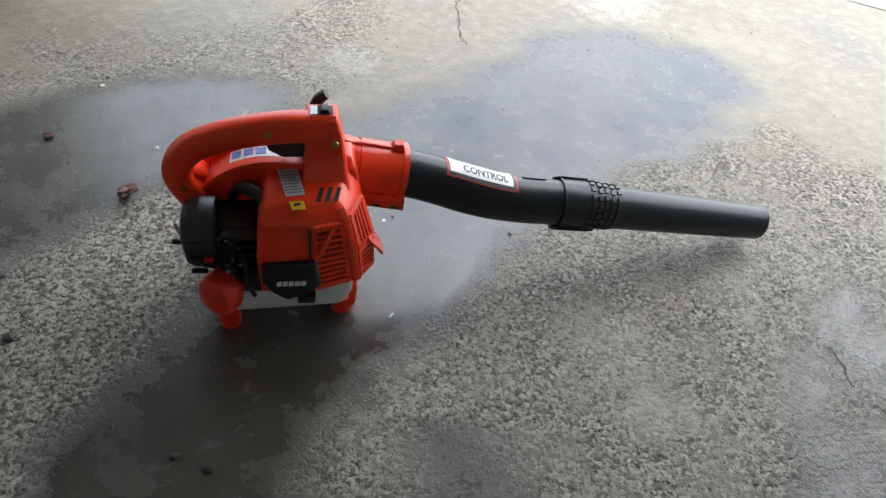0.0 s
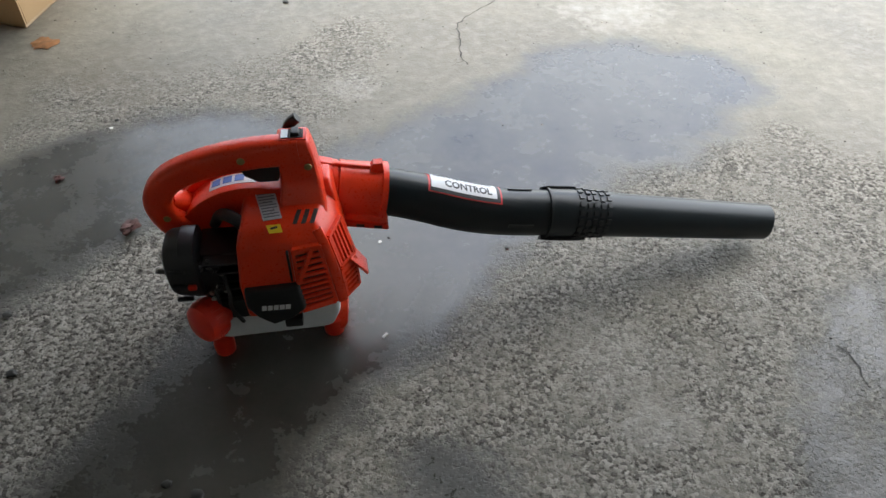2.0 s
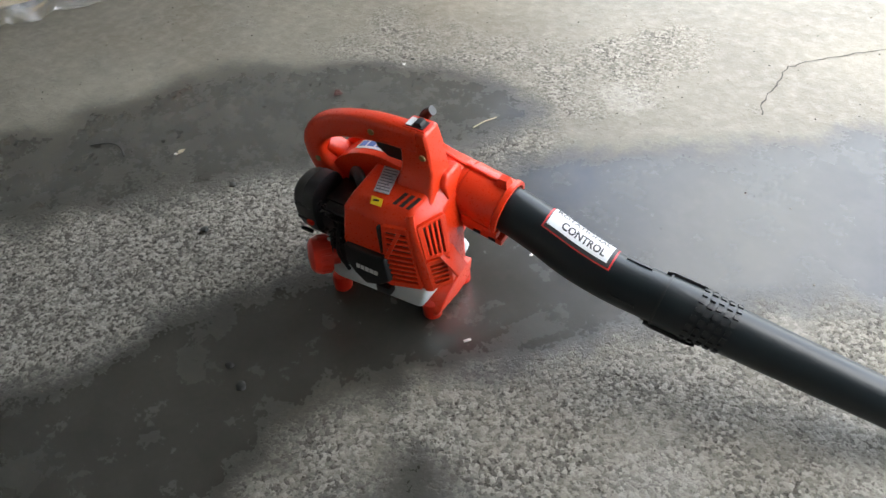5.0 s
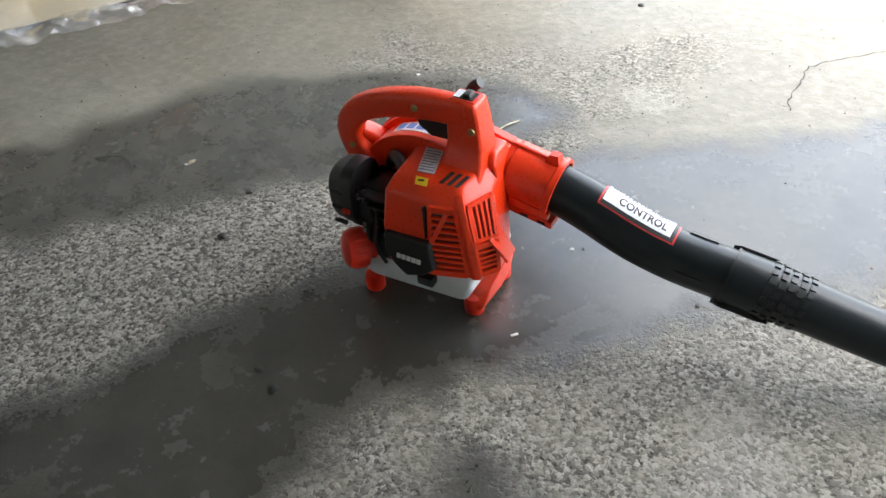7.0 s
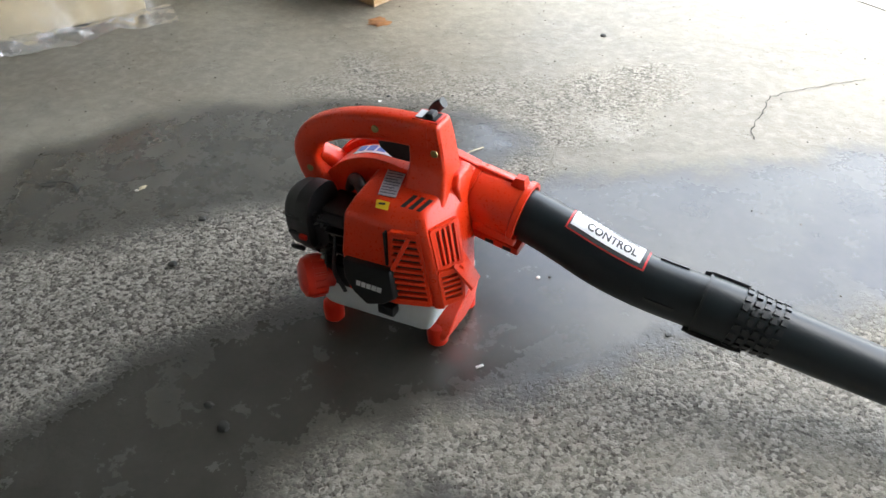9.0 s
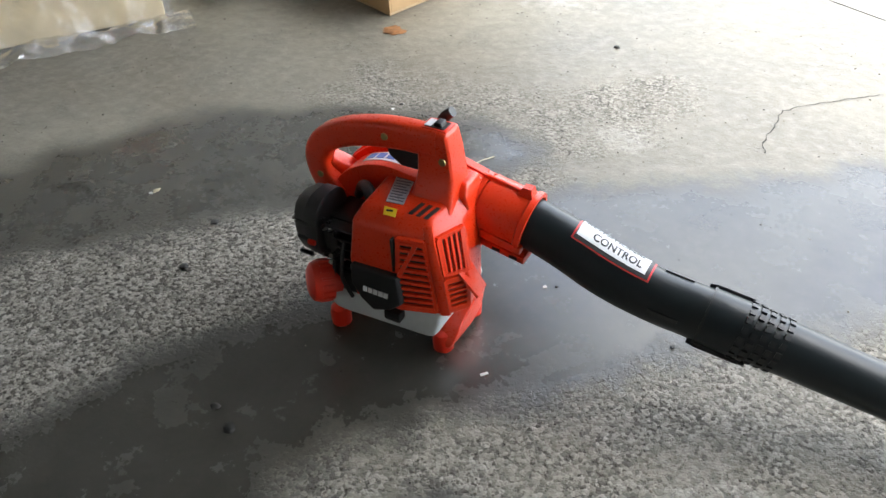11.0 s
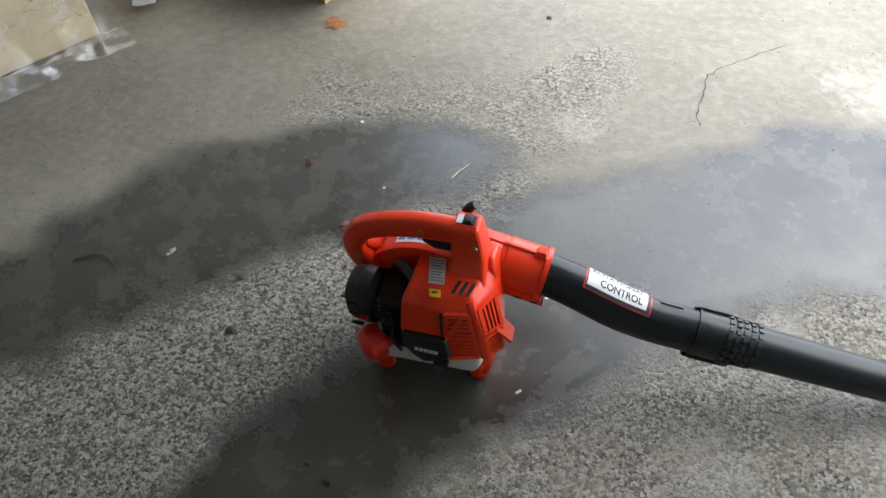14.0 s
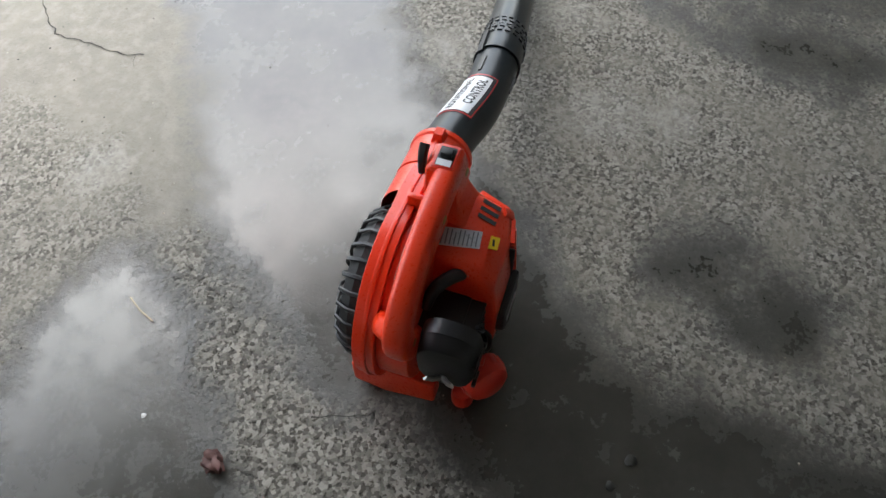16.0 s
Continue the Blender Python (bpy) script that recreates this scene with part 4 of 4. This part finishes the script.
part("film", draped(WC + front * 0.05 + end * 0.0, end * 0.26 + wv * 0.1, wv * 0.5, 44, 44, tail), FILM, wrap, "crumpled clear plastic film")
part("film", draped(WC + front * 0.1 + end * 0.06 + UP * 0.006, wu * 0.75, wv * 0.07, 50, 10, lambda p, a, b: p + UP * max(0.0, folds(p, 12, 0.02) + 0.02 * b) + front * folds(p, 6, 0.03)), FILM, wrap, "film hem lying on the floor")
bm = draped(Vector((-1.27, 0.8, 0.03)), (0.05, 0.04, -0.01), (-0.03, 0.08, 0.04), 6, 6, lambda p, a, b: p + UP * folds(p, 20, 0.006))
bmesh.ops.solidify(bm, geom=bm.faces[:], thickness=0.001)
part("paper_patch", bm, WHITE, wrap, "white paper patch on the film")
ring = [[WC + wu * 0.17 + front * 0.034 + UP * 0.3 + (wu * math.cos(a) + UP * math.sin(a)) * (0.045 + 0.007 * math.cos(b)) + front * 0.007 * math.sin(b) for b in (2 * math.pi * j / 10 for j in range(10))] for a in (2 * math.pi * i / 32 for i in range(33))]
part("strap_loop", loft(ring, False), CAP_RED, wrap, "red plastic carrying loop")


# ---- cracks and litter on the floor ----
def crack(points, width, seed):
    rng = random.Random(seed)
    pts = []
    for a, b in zip(points, points[1:]):
        a, b = Vector((*a, 0)), Vector((*b, 0))
        k = max(3, int((b - a).length / 0.012))
        s = (b - a).normalized().cross(UP)
        pts += [a + (b - a) * (i / k) + s * rng.gauss(0, 0.0028) for i in range(k)]
    bm = bmesh.new()
    rows = []
    for i, p in enumerate(pts):
        t = (pts[min(i + 1, len(pts) - 1)] - pts[max(i - 1, 0)]).normalized()
        s = t.cross(UP) * width * rng.uniform(0.25, 1.0) / 2
        rows.append([bm.verts.new(p + o + UP * 0.0012) for o in (-s, s)])
    for a, b in zip(rows, rows[1:]):
        bm.faces.new((a[0], a[1], b[1], b[0]))
    ob = part("trim_crack", bm, CRACK, None, "", 0)
    return tagged(ob, "thin dark crack in the concrete floor", "crack", "cracks in the floor", "structure")


crack([(0.308, 0.68), (0.302, 0.71), (0.304, 0.77), (0.309, 0.82), (0.308, 0.877), (0.345, 0.919), (0.425, 0.99), (0.493, 1.05)], 0.0036, 1)
crack([(0.783, -0.195), (0.793, -0.24), (0.78, -0.286)], 0.004, 2)
crack([(-0.255, 0.089), (-0.24, 0.049), (-0.216, -0.006)], 0.003, 4)
crack([(0.577, -0.142), (0.6, -0.178), (0.61, -0.201)], 0.002, 5)
crack([(0.304, 0.694), (0.261, 0.678)], 0.002, 3)


def litter(name, bm, material, x, y, turn, label, category, z=0.0, group=""):
    ob = part(name, bm, material)
    ob.matrix_world = pose(x, y, z, 0, 0, turn)
    return tagged(ob, label, category, group)


litter("leaf", crumpled(0.013, 3, 3, 0.5, 0.6), LEAF, -0.358, 0.187, 20, "dark curled dead leaf on the concrete", "leaf")
litter("leaf", crumpled(0.008, 4, 3, 0.5, 0.4), LEAF, -0.522, 0.348, 70, "small reddish dead leaf on the wet concrete", "leaf")
litter("leaf", crumpled(0.006, 6, 3, 0.4, 0.2), STRAW, -0.695, 0.03, 110, "pale dry leaf in the wet patch", "leaf")
litter("leaf", crumpled(0.024, 7, 3, 0.5, 0.06), RUST, -0.68, 0.885, 10, "rust-brown leaf scrap near the cardboard box", "leaf")
litter("straw", sweep([(-0.03, 0, 0.002), (0, 0.002, 0.003), (0.03, -0.001, 0.002)], [(0.003, 0.002)], (0, 1, 0), 6), STRAW, -0.178, 0.404, 65, "thin pale straw on the floor", "straw")
litter("twig", sweep(smooth_path([(-0.05, 0, 0.003), (-0.01, 0.012, 0.006), (0.02, 0.008, 0.004), (0.045, -0.016, 0.003)], 4), [(0.004, 0.003)], (0, 1, 0), 6), STONE_DARK, -0.84, -0.035, 15, "thin dark crooked twig in the wet patch", "twig")
for x, y in ((-0.457, 0.513), (-0.326, 0.315), (-0.7, 0.02), (0.084, 0.111)):
    litter("chip", crumpled(0.0035, int(90 + 50 * x), 2, 0.4, 0.2), CHIP, x, y, 200 * x, "pale flat chip on the wet concrete", "chip", group="pale chips on the floor")
litter("paint_chip", block(-0.006, 0.006, -0.0022, 0.0022, 0.0, 0.002, 0.0007), CHIP, 0.082, -0.103, 50, "small white chip on the wet floor", "chip")
for i, (x, y, r) in enumerate(((0.304, 0.072, 0.006), (-0.22, -0.33, 0.011), (-0.178, -0.35, 0.013), (-0.48, -0.12, 0.012), (-0.31, -0.28, 0.006), (-0.45, 0.54, 0.007), (-0.118, 1.033, 0.012), (-0.32, 0.6, 0.005), (0.1, 0.12, 0.004), (-0.52, 0.0, 0.012))):
    litter("pebble", crumpled(r * 0.65, 20 + i, 2, 0.25, 0.35), STONE_DARK, x, y, 40 * i, "small dark stone on the concrete floor", "stone", group="stones on the floor")


def scattered(count, seed):
    """Loose sand and chips lying on the dry concrete, one sheet of many grains."""
    rng = random.Random(seed)
    verts, faces = [], []
    while len(faces) < count * 6:
        x, y = rng.uniform(-1.2, 1.1), rng.uniform(-0.75, 1.3)
        if max(signed(q, x, y) for q in POOLS) > -0.02 and rng.random() < 0.85:
            continue
        r, h, a = rng.uniform(0.0008, 0.0026), rng.uniform(0.0008, 0.002), rng.uniform(0, 6.3)
        b = len(verts)
        for k, z in ((1.0, 0.0), (0.6, h)):
            for i in range(4):
                t = a + i * math.pi / 2 + rng.uniform(-0.3, 0.3)
                verts.append((x + k * r * math.cos(t), y + k * r * math.sin(t) * 0.8, z))
        faces += [(b, b + 3, b + 2, b + 1), (b + 4, b + 5, b + 6, b + 7)] + [(b + i, b + (i + 1) % 4, b + 4 + (i + 1) % 4, b + 4 + i) for i in range(4)]
    me = bpy.data.meshes.new("grit")
    me.from_pydata(verts, [], faces)
    me.materials.append(GRIT)
    return tagged(new("grit", me), "loose grit and tiny chips on the concrete floor", "grit", kind="stuff")


scattered(900, 4)
